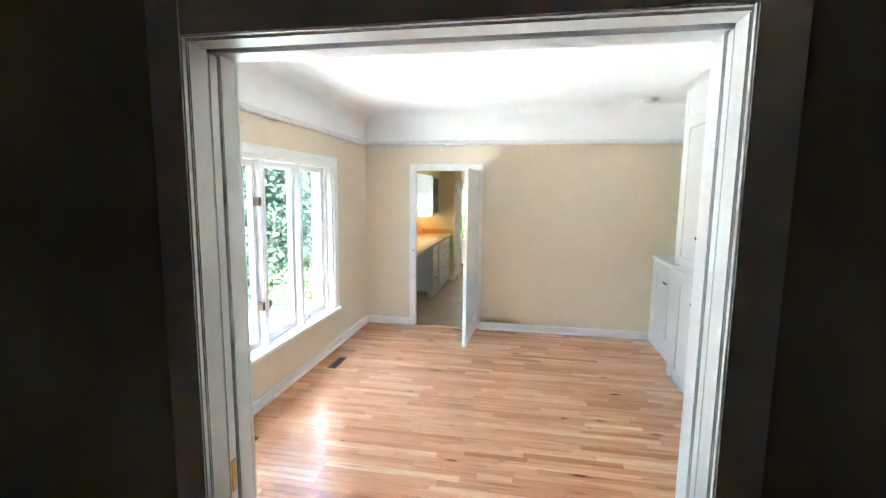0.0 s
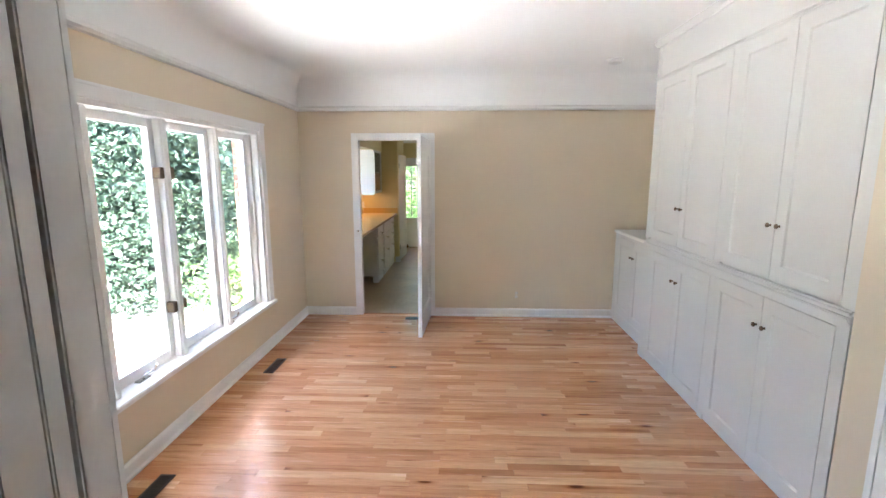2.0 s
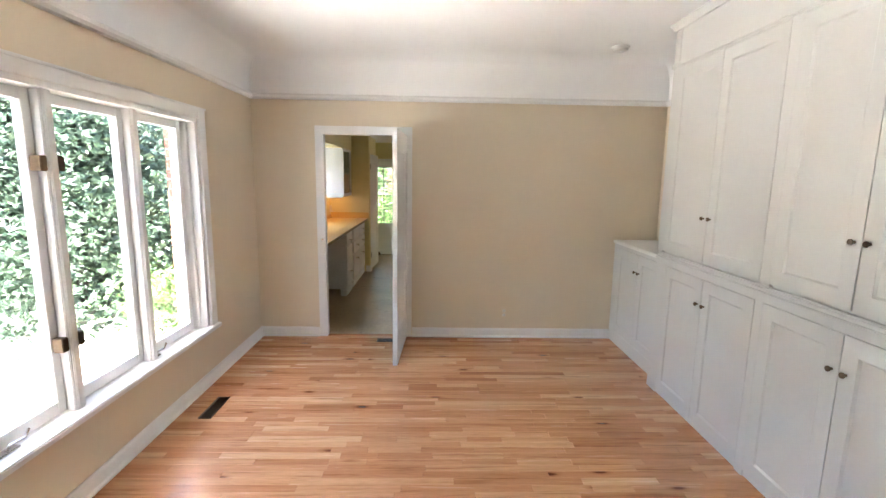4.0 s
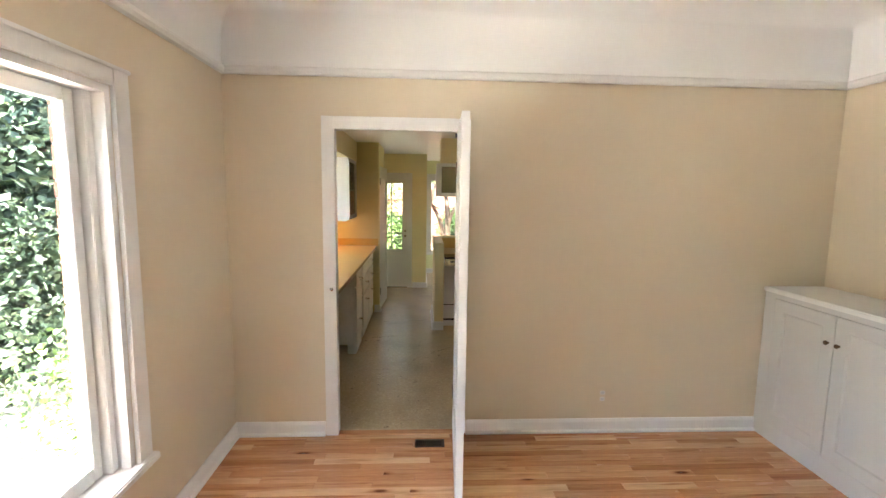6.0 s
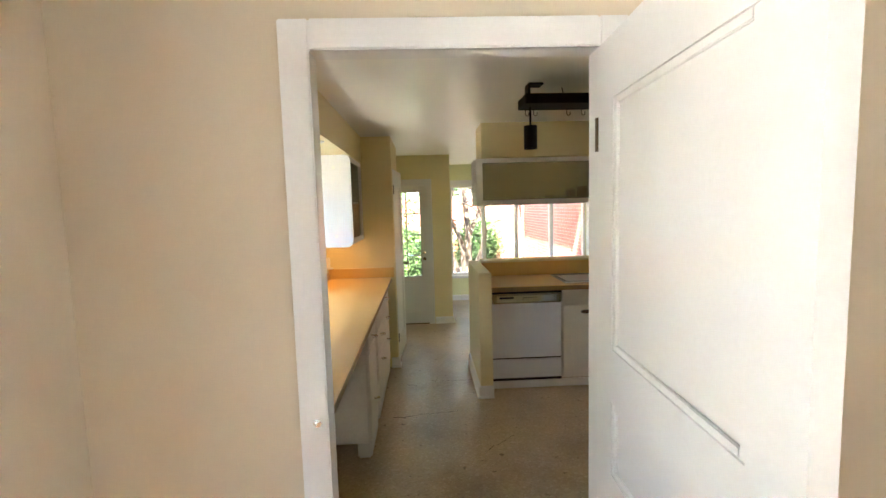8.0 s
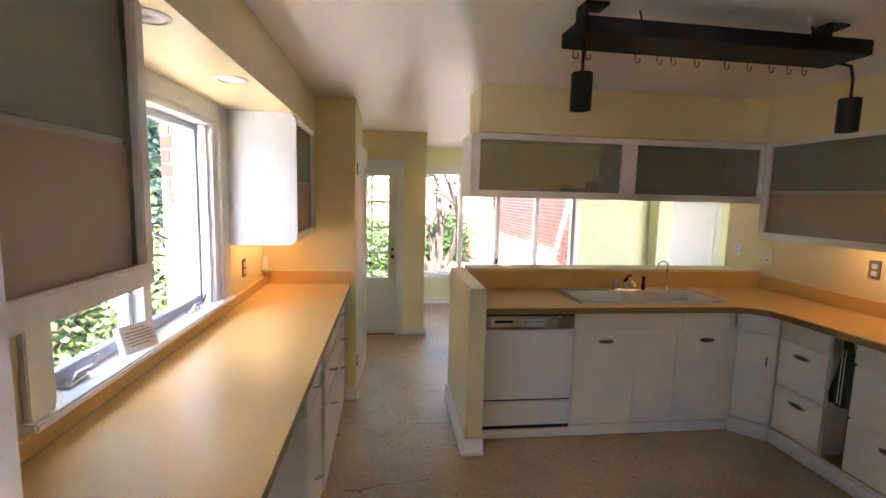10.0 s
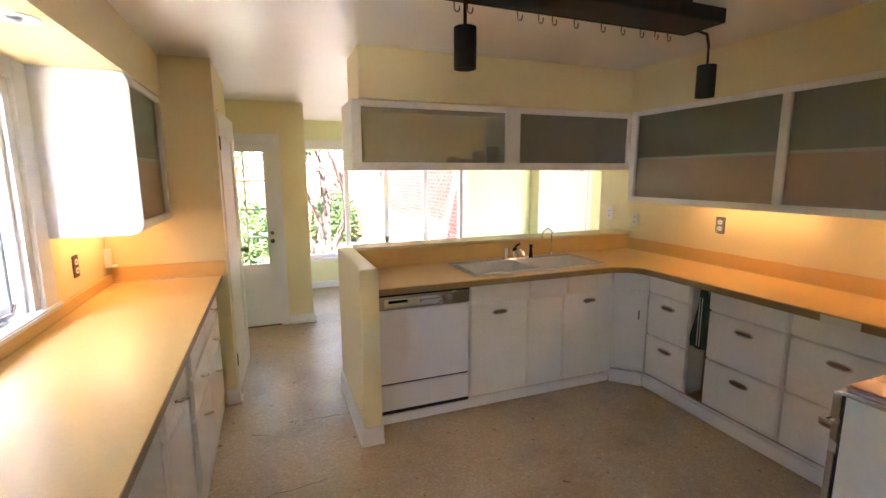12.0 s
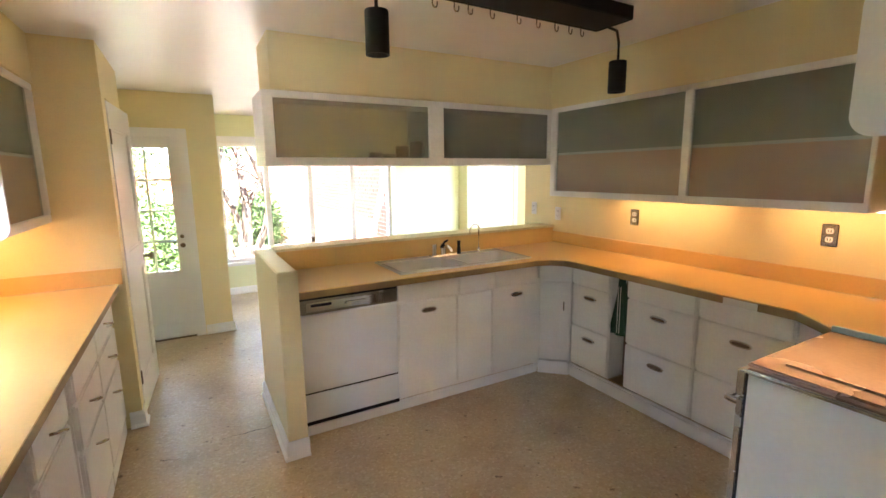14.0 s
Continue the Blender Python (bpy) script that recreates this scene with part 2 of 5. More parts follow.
PAPER = mat("card_paper", (0.78, 0.76, 0.68), 0.7, spread=0.03)
INK = mat("brown_ink", (0.30, 0.22, 0.10), 0.7, spread=0.1)
BLUETRIM = mat("pale_blue_trim", (0.45, 0.62, 0.66), 0.35, spread=0.06)
LIME = mat("pale_lime_paint", (0.80, 0.80, 0.50), 0.5, spread=0.04, scale=1.6, fine=160, bump=0.06)
# Front room walls: beige darkened, so the room's shade is in the colour.
SHADEWALL = mat("beige_darkened_for_shade", (0.42, 0.36, 0.26), 0.7, spread=0.03, fine=180)
GLOW = glow_mat("warm_tube", (1.0, 0.6, 0.28), 0.25)


# ---- builders ----
def add_box(bm, x0, x1, y0, y1, z0, z1, bevel=0.0):
    r = bmesh.ops.create_cube(bm, size=1)
    vs = r["verts"]
    for v in vs:
        v.co = Vector(((x0 + x1) / 2 + v.co.x * (x1 - x0), (y0 + y1) / 2 + v.co.y * (y1 - y0), (z0 + z1) / 2 + v.co.z * (z1 - z0)))
    if bevel:
        es = list({e for v in vs for e in v.link_edges})
        bmesh.ops.bevel(bm, geom=es, offset=bevel, segments=2, affect="EDGES")


def add_cyl(bm, a, b, r0, r1=None, seg=14):
    a, b = Vector(a), Vector(b)
    d = b - a
    m = Matrix.Translation((a + b) / 2) @ d.to_track_quat("Z", "Y").to_matrix().to_4x4()
    bmesh.ops.create_cone(bm, cap_ends=True, segments=seg, radius1=r0, radius2=r0 if r1 is None else r1, depth=d.length, matrix=m)


def add_tube(bm, pts, r, seg=8):
    """A bent rod through the points."""
    rings = []
    pts = [Vector(p) for p in pts]
    for i, p in enumerate(pts):
        d = (pts[min(i + 1, len(pts) - 1)] - pts[max(i - 1, 0)]).normalized()
        q = d.to_track_quat("Z", "Y")
        rings.append([bm.verts.new(p + q @ Vector((r * math.cos(k * math.tau / seg), r * math.sin(k * math.tau / seg), 0))) for k in range(seg)])
    for A, B in zip(rings, rings[1:]):
        for k in range(seg):
            bm.faces.new((A[k], A[(k + 1) % seg], B[(k + 1) % seg], B[k]))
    bm.faces.new(rings[0][::-1]); bm.faces.new(rings[-1])


def add_lathe(bm, profile, m, seg=18):
    """Turned shape from (radius, height) pairs about the z axis, moved by m."""
    rings = [[bm.verts.new(m @ Vector((max(r, 0.0005) * math.cos(k * math.tau / seg), max(r, 0.0005) * math.sin(k * math.tau / seg), h))) for k in range(seg)] for r, h in profile]
    for A, B in zip(rings, rings[1:]):
        for k in range(seg):
            bm.faces.new((A[k], A[(k + 1) % seg], B[(k + 1) % seg], B[k]))
    bm.faces.new(rings[0][::-1]); bm.faces.new(rings[-1])


def add_prism(bm, outline, z0, z1):
    """An upright prism over a plan outline."""
    lo = [bm.verts.new((x, y, z0)) for x, y in outline]
    hi = [bm.verts.new((x, y, z1)) for x, y in outline]
    bm.faces.new(lo[::-1]); bm.faces.new(hi)
    k = len(lo)
    for i in range(k):
        bm.faces.new((lo[i], lo[(i + 1) % k], hi[(i + 1) % k], hi[i]))


def add_strip(bm, profile, path):
    """Sweeps a closed profile of (out, up) along plan points; out is to the right of the way."""
    rings = []
    P = [Vector(p) for p in path]
    for i, p in enumerate(P):
        d0 = (P[i] - P[i - 1]).normalized() if i else (P[1] - P[0]).normalized()
        d1 = (P[i + 1] - P[i]).normalized() if i < len(P) - 1 else d0
        n0, n1 = Vector((d0.y, -d0.x)), Vector((d1.y, -d1.x))
        n = (n0 + n1).normalized()
        n = n / max(0.3, n.dot(n0))
        rings.append([bm.verts.new((p.x + n.x * o, p.y + n.y * o, u)) for o, u in profile])
    k = len(profile)
    for A, B in zip(rings, rings[1:]):
        for j in range(k):
            bm.faces.new((A[j], A[(j + 1) % k], B[(j + 1) % k], B[j]))
    bm.faces.new(rings[0][::-1]); bm.faces.new(rings[-1])


def mesh_from(bm, name, material, smooth=False):
    bmesh.ops.recalc_face_normals(bm, faces=bm.faces)
    me = bpy.data.meshes.new(name)
    bm.to_mesh(me); bm.free()
    me.materials.append(material)
    if smooth:
        me.polygons.foreach_set("use_smooth", [True] * len(me.polygons))
        me.set_sharp_from_angle(angle=radians(35))
    return me


def part(name, bm, material, parent=None, label="", smooth=False):
    ob = new(name, mesh_from(bm, name, material, smooth))
    ob.parent = parent
    return tagged(ob, label) if label else ob


def bpart(name, material, parent, bounds, bevel=0.0, label=""):
    bm = bmesh.new()
    add_box(bm, *bounds, bevel)
    return part(name, bm, material, parent, label)


def setting(name, material, boxes, label, category, bevel=0.0):
    bm = bmesh.new()
    for b in boxes:
        add_box(bm, *b, bevel)
    return tagged(part(name, bm, material), label, category, kind="structure")


def thing(name, label, category, m=None, group="", kind=""):
    ob = new(name)
    ob.empty_display_size = 0.05
    if m is not None:
        ob.matrix_basis = m
    return tagged(ob, label, category, group, kind)


def add_panel_front(bm, w, h, t, rail, depth=0.008, bev=0.01):
    """A framed front with one sunk panel, in the xz plane from the origin, facing -y."""
    add_box(bm, 0, rail, 0, t, 0, h)
    add_box(bm, w - rail, w, 0, t, 0, h)
    add_box(bm, rail, w - rail, 0, t, 0, rail)
    add_box(bm, rail, w - rail, 0, t, h - rail, h)
    ring = [(rail, rail), (w - rail, rail), (w - rail, h - rail), (rail, h - rail)]
    inn = [(rail + bev, rail + bev), (w - rail - bev, rail + bev), (w - rail - bev, h - rail - bev), (rail + bev, h - rail - bev)]
    pm = bmesh.new()
    o = [pm.verts.new((x, 0.001, z)) for x, z in ring]
    i = [pm.verts.new((x, depth, z)) for x, z in inn]
    for k in range(4):
        pm.faces.new((o[k], o[(k + 1) % 4], i[(k + 1) % 4], i[k]))
    pm.faces.new(i)
    return pm


def knob_mesh(r=0.013, length=0.026):
    bm = bmesh.new()
    add_lathe(bm, [(r * 0.5, 0), (r * 0.4, length * 0.45), (r, length * 0.6), (r * 0.95, length * 0.85), (r * 0.4, length)], pose(0, 0, 0, 90), 14)
    return mesh_from(bm, "knob", BRONZE, True)


def child_of(name, me, parent, m):
    ob = new(name, me)
    ob.parent = parent
    ob.matrix_basis = m
    return ob


# ---- dining room shell ----
XW, YN, ZC, ZK = -1.61, 5.65, 2.735, 2.28
YS = 1.185
XE = 2.37
YK = 5.712   # kitchen face of the shared wall
DX0, DX1, DZ = -0.936, -0.165, 2.01   # kitchen doorway
OX0, OX1, OZ = -0.37, 0.88, 2.115     # pocket door opening
WY0, WY1, WZ0, WZ1 = 1.42, 4.61, 0.45, 2.02   # dining window opening
KW = (6.70, 7.97, 1.0, 1.95)         # kitchen window opening
setting("wall_west", BEIGE, [(XW - 0.2, XW, -3.5, WY0, -0.1, 3.0), (XW - 0.2, XW, WY0, WY1, -0.1, WZ0 - 0.036), (XW - 0.2, XW, WY0, WY1, WZ1, 3.0), (XW - 0.2, XW, WY1, YN + 0.03, -0.1, 3.0)], "beige painted plaster wall with a wide window", "wall")
setting("wall_north", BEIGE, [(XW, DX0 - 0.012, YN, YN + 0.045, 0, ZC), (DX1 + 0.012, 3.2, YN, YN + 0.045, 0, ZC), (DX0 - 0.012, DX1 + 0.012, YN, YN + 0.045, DZ + 0.012, ZC)], "beige painted plaster wall with a kitchen doorway", "wall")
setting("wall_east", BEIGE, [(XE, XE + 0.15, 2.4, YN, 0, ZC), (1.865, XE + 0.15, YS, 2.4, 0, ZC)], "beige painted plaster wall beside the built-in cabinets", "wall")
setting("wall_south", BEIGE, [(XW, OX0 - 0.02, YS - 0.06, YS, 0, ZC), (OX1 + 0.02, 1.865, YS - 0.06, YS, 0, ZC), (OX0 - 0.02, OX1 + 0.02, YS - 0.06, YS, OZ + 0.02, ZC)], "beige painted plaster wall with a pocket door opening", "wall")
setting("wall_front_room", SHADEWALL, [(-4, OX0 - 0.02, YS - 0.188, YS - 0.1, 0, ZC), (OX1 + 0.02, 4, YS - 0.188, YS - 0.1, 0, ZC), (OX0 - 0.02, OX1 + 0.02, YS - 0.188, YS - 0.1, OZ + 0.02, ZC),
    (-4, 4, -3.6, -3.5, 0, ZC), (-4.1, -4, -3.6, YS - 0.1, 0, ZC), (4, 4.1, -3.6, YS - 0.1, 0, ZC)], "unlit plaster walls of the front room, paint colour darkened for shade", "wall")
setting("ceiling_front_room", CEIL, [(-4.1, 4.1, -3.6, YS, ZC, ZC + 0.1)], "unlit white plaster ceiling of the front room", "ceiling")
setting("floor_front_room", OAK, [(-4.1, 4.1, -3.6, YS - 0.05, -0.1, 0)], "unlit oak floor of the front room", "floor")

# ceiling with a rounded cove above the picture rail
def cove_ceiling():
    bm = bmesh.new()
    r, x0, x1, y0, y1 = 0.24, XW, XE, YS, YN
    prof = [(0.0, 2.34)] + [(r - r * math.cos(a), ZC - r + r * math.sin(a)) for a in [k * math.pi / 16 for k in range(9)]]
    loops = [[bm.verts.new(c) for c in ((x0 + d, y0 + d, z), (x1 - d, y0 + d, z), (x1 - d, y1 - d, z), (x0 + d, y1 - d, z))] for d, z in [(d + 0.004, z) for d, z in prof]]
    for A, B in zip(loops, loops[1:]):
        for k in range(4):
            bm.faces.new((A[k], A[(k + 1) % 4], B[(k + 1) % 4], B[k]))
    bm.faces.new(loops[-1])
    top = [bm.verts.new(c) for c in ((x0 - 0.1, y0 - 0.05, ZC + 0.15), (x1 + 0.1, y0 - 0.05, ZC + 0.15), (x1 + 0.1, y1 + 0.02, ZC + 0.15), (x0 - 0.1, y1 + 0.02, ZC + 0.15))]
    bm.faces.new(top)
    me = bpy.data.meshes.new("ceiling")
    bm.to_mesh(me); bm.free()
    me.materials.append(CEIL)
    me.polygons.foreach_set("use_smooth", [True] * len(me.polygons))
    me.set_sharp_from_angle(angle=radians(40))
    tagged(new("ceiling", me), "white plaster ceiling with rounded cove edges", "ceiling", kind="structure")


cove_ceiling()
bm = bmesh.new()
add_strip(bm, [(0.002, 2.325), (0.024, 2.332), (0.034, 2.348), (0.030, 2.366), (0.016, 2.376), (0.002, 2.378)], [(XW, YS + 0.01), (XW, YN), (XE, YN), (XE, 4.65)])
tagged(part("picture_rail", bm, WHITE), "white moulded picture rail round the dining room", "moulding", kind="structure")


def baseboard(name, path, h=0.095, t=0.016, material=None):
    bm = bmesh.new()
    add_strip(bm, [(0.0, 0.0), (t + 0.012, 0.0), (t + 0.012, 0.012), (t, 0.022), (t, h - 0.018), (t * 0.5, h), (0.0, h)], path)
    return tagged(part(name, bm, material or WHITE), "white painted wooden baseboard", "baseboard", kind="structure")


baseboard("baseboard", [(XW, YS), (XW, YN), (DX0 - 0.085, YN)])
baseboard("baseboard", [(DX1 + 0.085, YN), (1.955, YN)])


def casing(name, x0, x1, z1, yface, out, w=0.08, t=0.02, material=None, label="white painted door casing"):
    """Flat casing round a doorway in a wall that faces along y; out is -1 when it faces -y."""
    th = thing(name, label, "door casing", kind="structure")
    ya, yb = sorted((yface, yface + out * t))
    bpart("jamb_casing", material or WHITE, th, (x0 - w, x0, ya, yb, 0, z1 + w), 0.004)
    bpart("jamb_casing", material or WHITE, th, (x1, x1 + w, ya, yb, 0, z1 + w), 0.004)
    bpart("head_casing", material or WHITE, th, (x0, x1, ya, yb, z1, z1 + w), 0.004)
    return th


casing("door_trim_1", DX0, DX1, DZ, YN, -1)
th = thing("door_frame_1", "white painted door jambs of the kitchen doorway", "door frame", kind="structure")
bpart("jamb", WHITE, th, (DX0 - 0.012, DX0, YN - 0.015, YK, 0, DZ))
bpart("jamb", WHITE, th, (DX1, DX1 + 0.012, YN - 0.015, YK, 0, DZ))
bpart("head_jamb", WHITE, th, (DX0 - 0.012, DX1 + 0.012, YN - 0.015, YK, DZ, DZ + 0.012))
bm = bmesh.new(); add_lathe(bm, [(0.012, 0), (0.012, 0.004), (0.004, 0.006)], pose(DX0 - 0.03, YN - 0.02, 1.0, 90), 12)
part("latch_button", bm, CHROME, th, "small metal latch button", True)

# pocket door opening
th = thing("door_trim_2", "white painted pocket door frame with a dark slot", "door casing", kind="structure")
y0, y1 = YS - 0.188, YS
ym = (y0 + y1) / 2
for x0, x1 in ((OX0 - 0.02, OX0), (OX1, OX1 + 0.02)):
    bpart("jamb", WHITE, th, (x0, x1, y0, ym - 0.024, 0, OZ), 0.003)
    bpart("jamb", WHITE, th, (x0, x1, ym + 0.024, y1, 0, OZ), 0.003)
bpart("head_jamb", WHITE, th, (OX0 - 0.02, OX1 + 0.02, y0, ym - 0.022, OZ, OZ + 0.02), 0.003)
bpart("head_jamb", WHITE, th, (OX0 - 0.02, OX1 + 0.02, ym + 0.012, y1, OZ, OZ + 0.02), 0.003)
bpart("slot", REDWOOD, th, (OX0, OX1, ym - 0.022, ym + 0.012, OZ + 0.016, OZ + 0.04), 0, "dark bare wood inside the door slot")
bpart("jamb_casing", WHITE, th, (OX0 - 0.10, OX0 - 0.004, y0 - 0.02, y0, 0, OZ + 0.1), 0.004)
bpart("jamb_casing", WHITE, th, (OX1 + 0.004, OX1 + 0.10, y0 - 0.02, y0, 0, OZ + 0.1), 0.004)
bpart("head_casing", WHITE, th, (OX0 - 0.004, OX1 + 0.004, y0 - 0.02, y0, OZ + 0.004, OZ + 0.1), 0.004)
bpart("jamb_casing", WHITE, th, (OX0 - 0.09, OX0 - 0.004, y1, y1 + 0.02, 0, OZ + 0.09), 0.004)
bpart("jamb_casing", WHITE, th, (OX1 + 0.004, OX1 + 0.09, y1, y1 + 0.02, 0, OZ + 0.09), 0.004)
bpart("head_casing", WHITE, th, (OX0 - 0.004, OX1 + 0.004, y1, y1 + 0.02, OZ + 0.004, OZ + 0.09), 0.004)
for xa, xb, s in ((OX0 - 0.7, OX0 - 0.003, 1), (OX1 + 0.003, OX1 + 0.7, -1)):
    th = thing("pocket_door", "white pocket door pushed back into the wall", "door")
    bpart("door_leaf", WHITE, th, (xa, xb, ym - 0.018, ym + 0.018, 0.01, OZ - 0.005), 0.003)
    xe = xb if s > 0 else xa
    bpart("edge_pull", BRASS, th, (min(xe, xe + s * 0.002), max(xe, xe + s * 0.002), ym - 0.009, ym + 0.009, 0.86, 0.96), 0, "small brass edge pull")

# ---- kitchen door leaf, open into the dining room ----
def panel_door(name, w, h, t, panels, label, m, stile=0.11):
    th = thing(name, label, "door", m, kind="structure")
    bm = bmesh.new()
    add_box(bm, 0, w, 0.011, t - 0.011, 0, h)
    zs = [0] + [z for p in panels for z in p] + [h]
    for y0, y1 in ((0, 0.0112), (t - 0.0112, t)):
        add_box(bm, 0, stile, y0, y1, 0, h); add_box(bm, w - stile, w, y0, y1, 0, h)
        for a, b in zip(zs[::2], zs[1::2]):
            add_box(bm, stile, w - stile, y0, y1, a, b)
    part("door_leaf", bm, WHITE, th)
    for a, b in panels:
        bm = bmesh.new()
        for y0, y1 in ((0.003, 0.0111), (t - 0.0111, t - 0.003)):
            for c in ((stile, stile + 0.018, a, b), (w - stile - 0.018, w - stile, a, b), (stile + 0.018, w - stile - 0.018, a, a + 0.018), (stile + 0.018, w - stile - 0.018, b - 0.018, b)):
                add_box(bm, c[0], c[1], y0, y1, c[2], c[3], 0.002)
        part("panel_moulding", bm, WHITE, th)
    return th


door = panel_door("door_1", 0.75, 1.993, 0.038, [(0.22, 0.72), (0.86, 1.06), (1.20, 1.84)], "white painted panelled door standing open into the dining room", pose(DX1 - 0.005, YN - 0.02, 0.012, 0, 0, -93))
for z in (0.25, 1.72):
    bm = bmesh.new(); add_cyl(bm, (-0.004, 0.0, z), (-0.004, 0.0, z + 0.09), 0.007)
    part("hinge", bm, BRONZE, door, "dark hinge knuckle", True)

# ---- dining window ----
def sash(th, y0, y1, z0, z1, x0, x1, rail=0.045, glass_x=None, material=None):
    s = bpart("sash", material or WHITE, th, (x0, x1, y0, y0 + rail, z0, z1), 0.003)
    bpart("stile", material or WHITE, s, (x0, x1, y1 - rail, y1, z0, z1), 0.003)
    bpart("rail", material or WHITE, s, (x0, x1, y0 + rail, y1 - rail, z1 - rail, z1), 0.003)
    bpart("rail", material or WHITE, s, (x0, x1, y0 + rail, y1 - rail, z0, z0 + rail * 1.3), 0.003)
    g = bpart("pane", GLASS, s, ((x0 + x1) / 2 - 0.002, (x0 + x1) / 2 + 0.002, y0 + rail, y1 - rail, z0 + rail * 1.3, z1 - rail))
    g.visible_shadow = False
    return s


win = thing("window_1", "white painted casement window in five tall lights", "window", kind="structure")
bpart("window_frame", WHITE, win, (XW, XW + 0.02, WY1, WY1 + 0.095, WZ0 - 0.02, WZ1 + 0.075), 0.004)
bpart("window_frame", WHITE, win, (XW, XW + 0.02, WY0 - 0.095, WY0, WZ0 - 0.02, WZ1 + 0.075), 0.004)
bpart("window_frame", WHITE, win, (XW, XW + 0.02, WY0, WY1, WZ1, WZ1 + 0.075), 0.004)
bpart("window_frame", WHITE, win, (XW + 0.02, XW + 0.028, WY0 - 0.1, WY1 + 0.1, WZ1 + 0.06, WZ1 + 0.078), 0.003)
bpart("window_sill", WHITE, win, (XW - 0.19, XW + 0.045, WY0 - 0.11, WY1 + 0.11, WZ0 - 0.035, WZ0), 0.006)
bpart("window_frame", WHITE, win, (XW - 0.19, XW, WY0, WY0 + 0.03, WZ0, WZ1))
bpart("window_frame", WHITE, win, (XW - 0.19, XW, WY1 - 0.03, WY1, WZ0, WZ1))
bpart("window_frame", WHITE, win, (XW - 0.19, XW, WY0 + 0.03, WY1 - 0.03, WZ1 - 0.03, WZ1))
posts = [2.10, 2.72, 3.335, 3.945]
ends = [WY0 + 0.03] + [p for p in posts] + [WY1 - 0.03]
for p in posts:
    bpart("mullion", WHITE, win, (XW - 0.15, XW - 0.02, p - 0.022, p + 0.022, WZ0, WZ1 - 0.03), 0.004)
    bpart("stop", WHITE, win, (XW - 0.07, XW - 0.03, p - 0.034, p + 0.034, WZ0, WZ1 - 0.03), 0.004)
for k, (a, b) in enumerate(zip(ends, ends[1:])):
    a += 0.024 if k else 0.004
    b -= 0.024 if k < 4 else 0.05
    s = sash(win, a, b, WZ0 + 0.004, WZ1 - 0.034, XW - 0.125, XW - 0.08, 0.05)
bpart("stop", WHITE, win, (XW - 0.1, XW - 0.05, WY1 - 0.07, WY1 - 0.03, WZ0, WZ1 - 0.03), 0.004)
bpart("stop", WHITE, win, (XW - 0.13, XW - 0.1, WY1 - 0.10, WY1 - 0.03, WZ0, WZ1 - 0.03), 0.004)
for z in (0.80, 1.66):
    for dy in (-0.055, 0.045):
        bpart("hinge", BRONZE, win, (XW - 0.079, XW - 0.025, 3.335 + dy - 0.016, 3.335 + dy + 0.022, z - 0.035, z + 0.035), 0.004, "tarnished metal casement hinge")
for y in (2.95, 3.97):
    bm = bmesh.new()
    add_box(bm, XW - 0.07, XW - 0.03, y - 0.05, y + 0.05, WZ0, WZ0 + 0.012, 0.004)
    add_tube(bm, [(XW - 0.05, y, WZ0 + 0.01), (XW - 0.045, y + 0.01, WZ0 + 0.03), (XW - 0.01, y + 0.05, WZ0 + 0.045), (XW + 0.0, y + 0.06, WZ0 + 0.08)], 0.006)
    part("crank", bm, STEEL, win, "tarnished metal window crank", True)

# ---- built-in dining cabinets ----
KNOB = knob_mesh()


def cabinet_door(parent, y0, y1, z0, z1, x, knob_y=None, knob_z=None, rail=0.075):
    """A framed door that faces west, with its front at x."""
    bm = bmesh.new()
    pm = add_panel_front(bm, y1 - y0, z1 - z0, 0.02, rail)
    bmesh.ops.remove_doubles(bm, verts=bm.verts, dist=0.0001)
    d = part("cabinet_door", bm, CABINET, parent)
    part("panel", pm, CABINET, d)
    d.matrix_basis = pose(x, y1, z0, 0, 0, -90)
    if knob_y is not None:
        child_of("knob", KNOB, d, pose(y1 - knob_y, 0, knob_z - z0))
    return d


cab = thing("built_in_cabinet", "white painted built-in cupboard with panelled doors above and below", "cabinet")
F = 1.862
bpart("body", CABINET, cab, (F + 0.021, XE - 0.003, 2.405, 4.58, 0.0, 1.03))
bpart("face_frame", CABINET, cab, (F, F + 0.021, 2.405, 2.475, 0, 1.03))
bpart("face_frame", CABINET, cab, (F, F + 0.021, 3.44, 3.50, 0, 1.03))
bpart("face_frame", CABINET, cab, (F, F + 0.021, 4.45, 4.58, 0, 1.03))
for a, b in ((2.475, 3.44), (3.50, 4.45)):
    bpart("face_frame", CABINET, cab, (F, F + 0.021, a, b, 1.0, 1.03))
    bpart("kick_board", CABINET, cab, (F + 0.012, F + 0.021, a, b, 0, 0.04))
for a, b in ((2.478, 3.437), (3.503, 4.447)):
    c = (a + b) / 2
    cabinet_door(cab, a, c - 0.0025, 0.042, 0.997, F - 0.001, c - 0.035, 0.83)
    cabinet_door(cab, c + 0.0025, b, 0.042, 0.997, F - 0.001, c + 0.035, 0.83)
bpart("ledge", CABINET, cab, (F - 0.012, XE - 0.003, 2.405, 4.6, 1.03, 1.055), 0.006)
bpart("ledge_moulding", CABINET, cab, (F - 0.004, F + 0.03, 2.405, 4.59, 1.055, 1.085), 0.01)
U = F + 0.012
bpart("upper_body", CABINET, cab, (U + 0.021, XE - 0.003, 2.405, 4.62, 1.055, ZC - 0.005))
bpart("upper_frame", CABINET, cab, (U, U + 0.021, 2.405, 2.485, 1.085, 2.77 - 0.006))
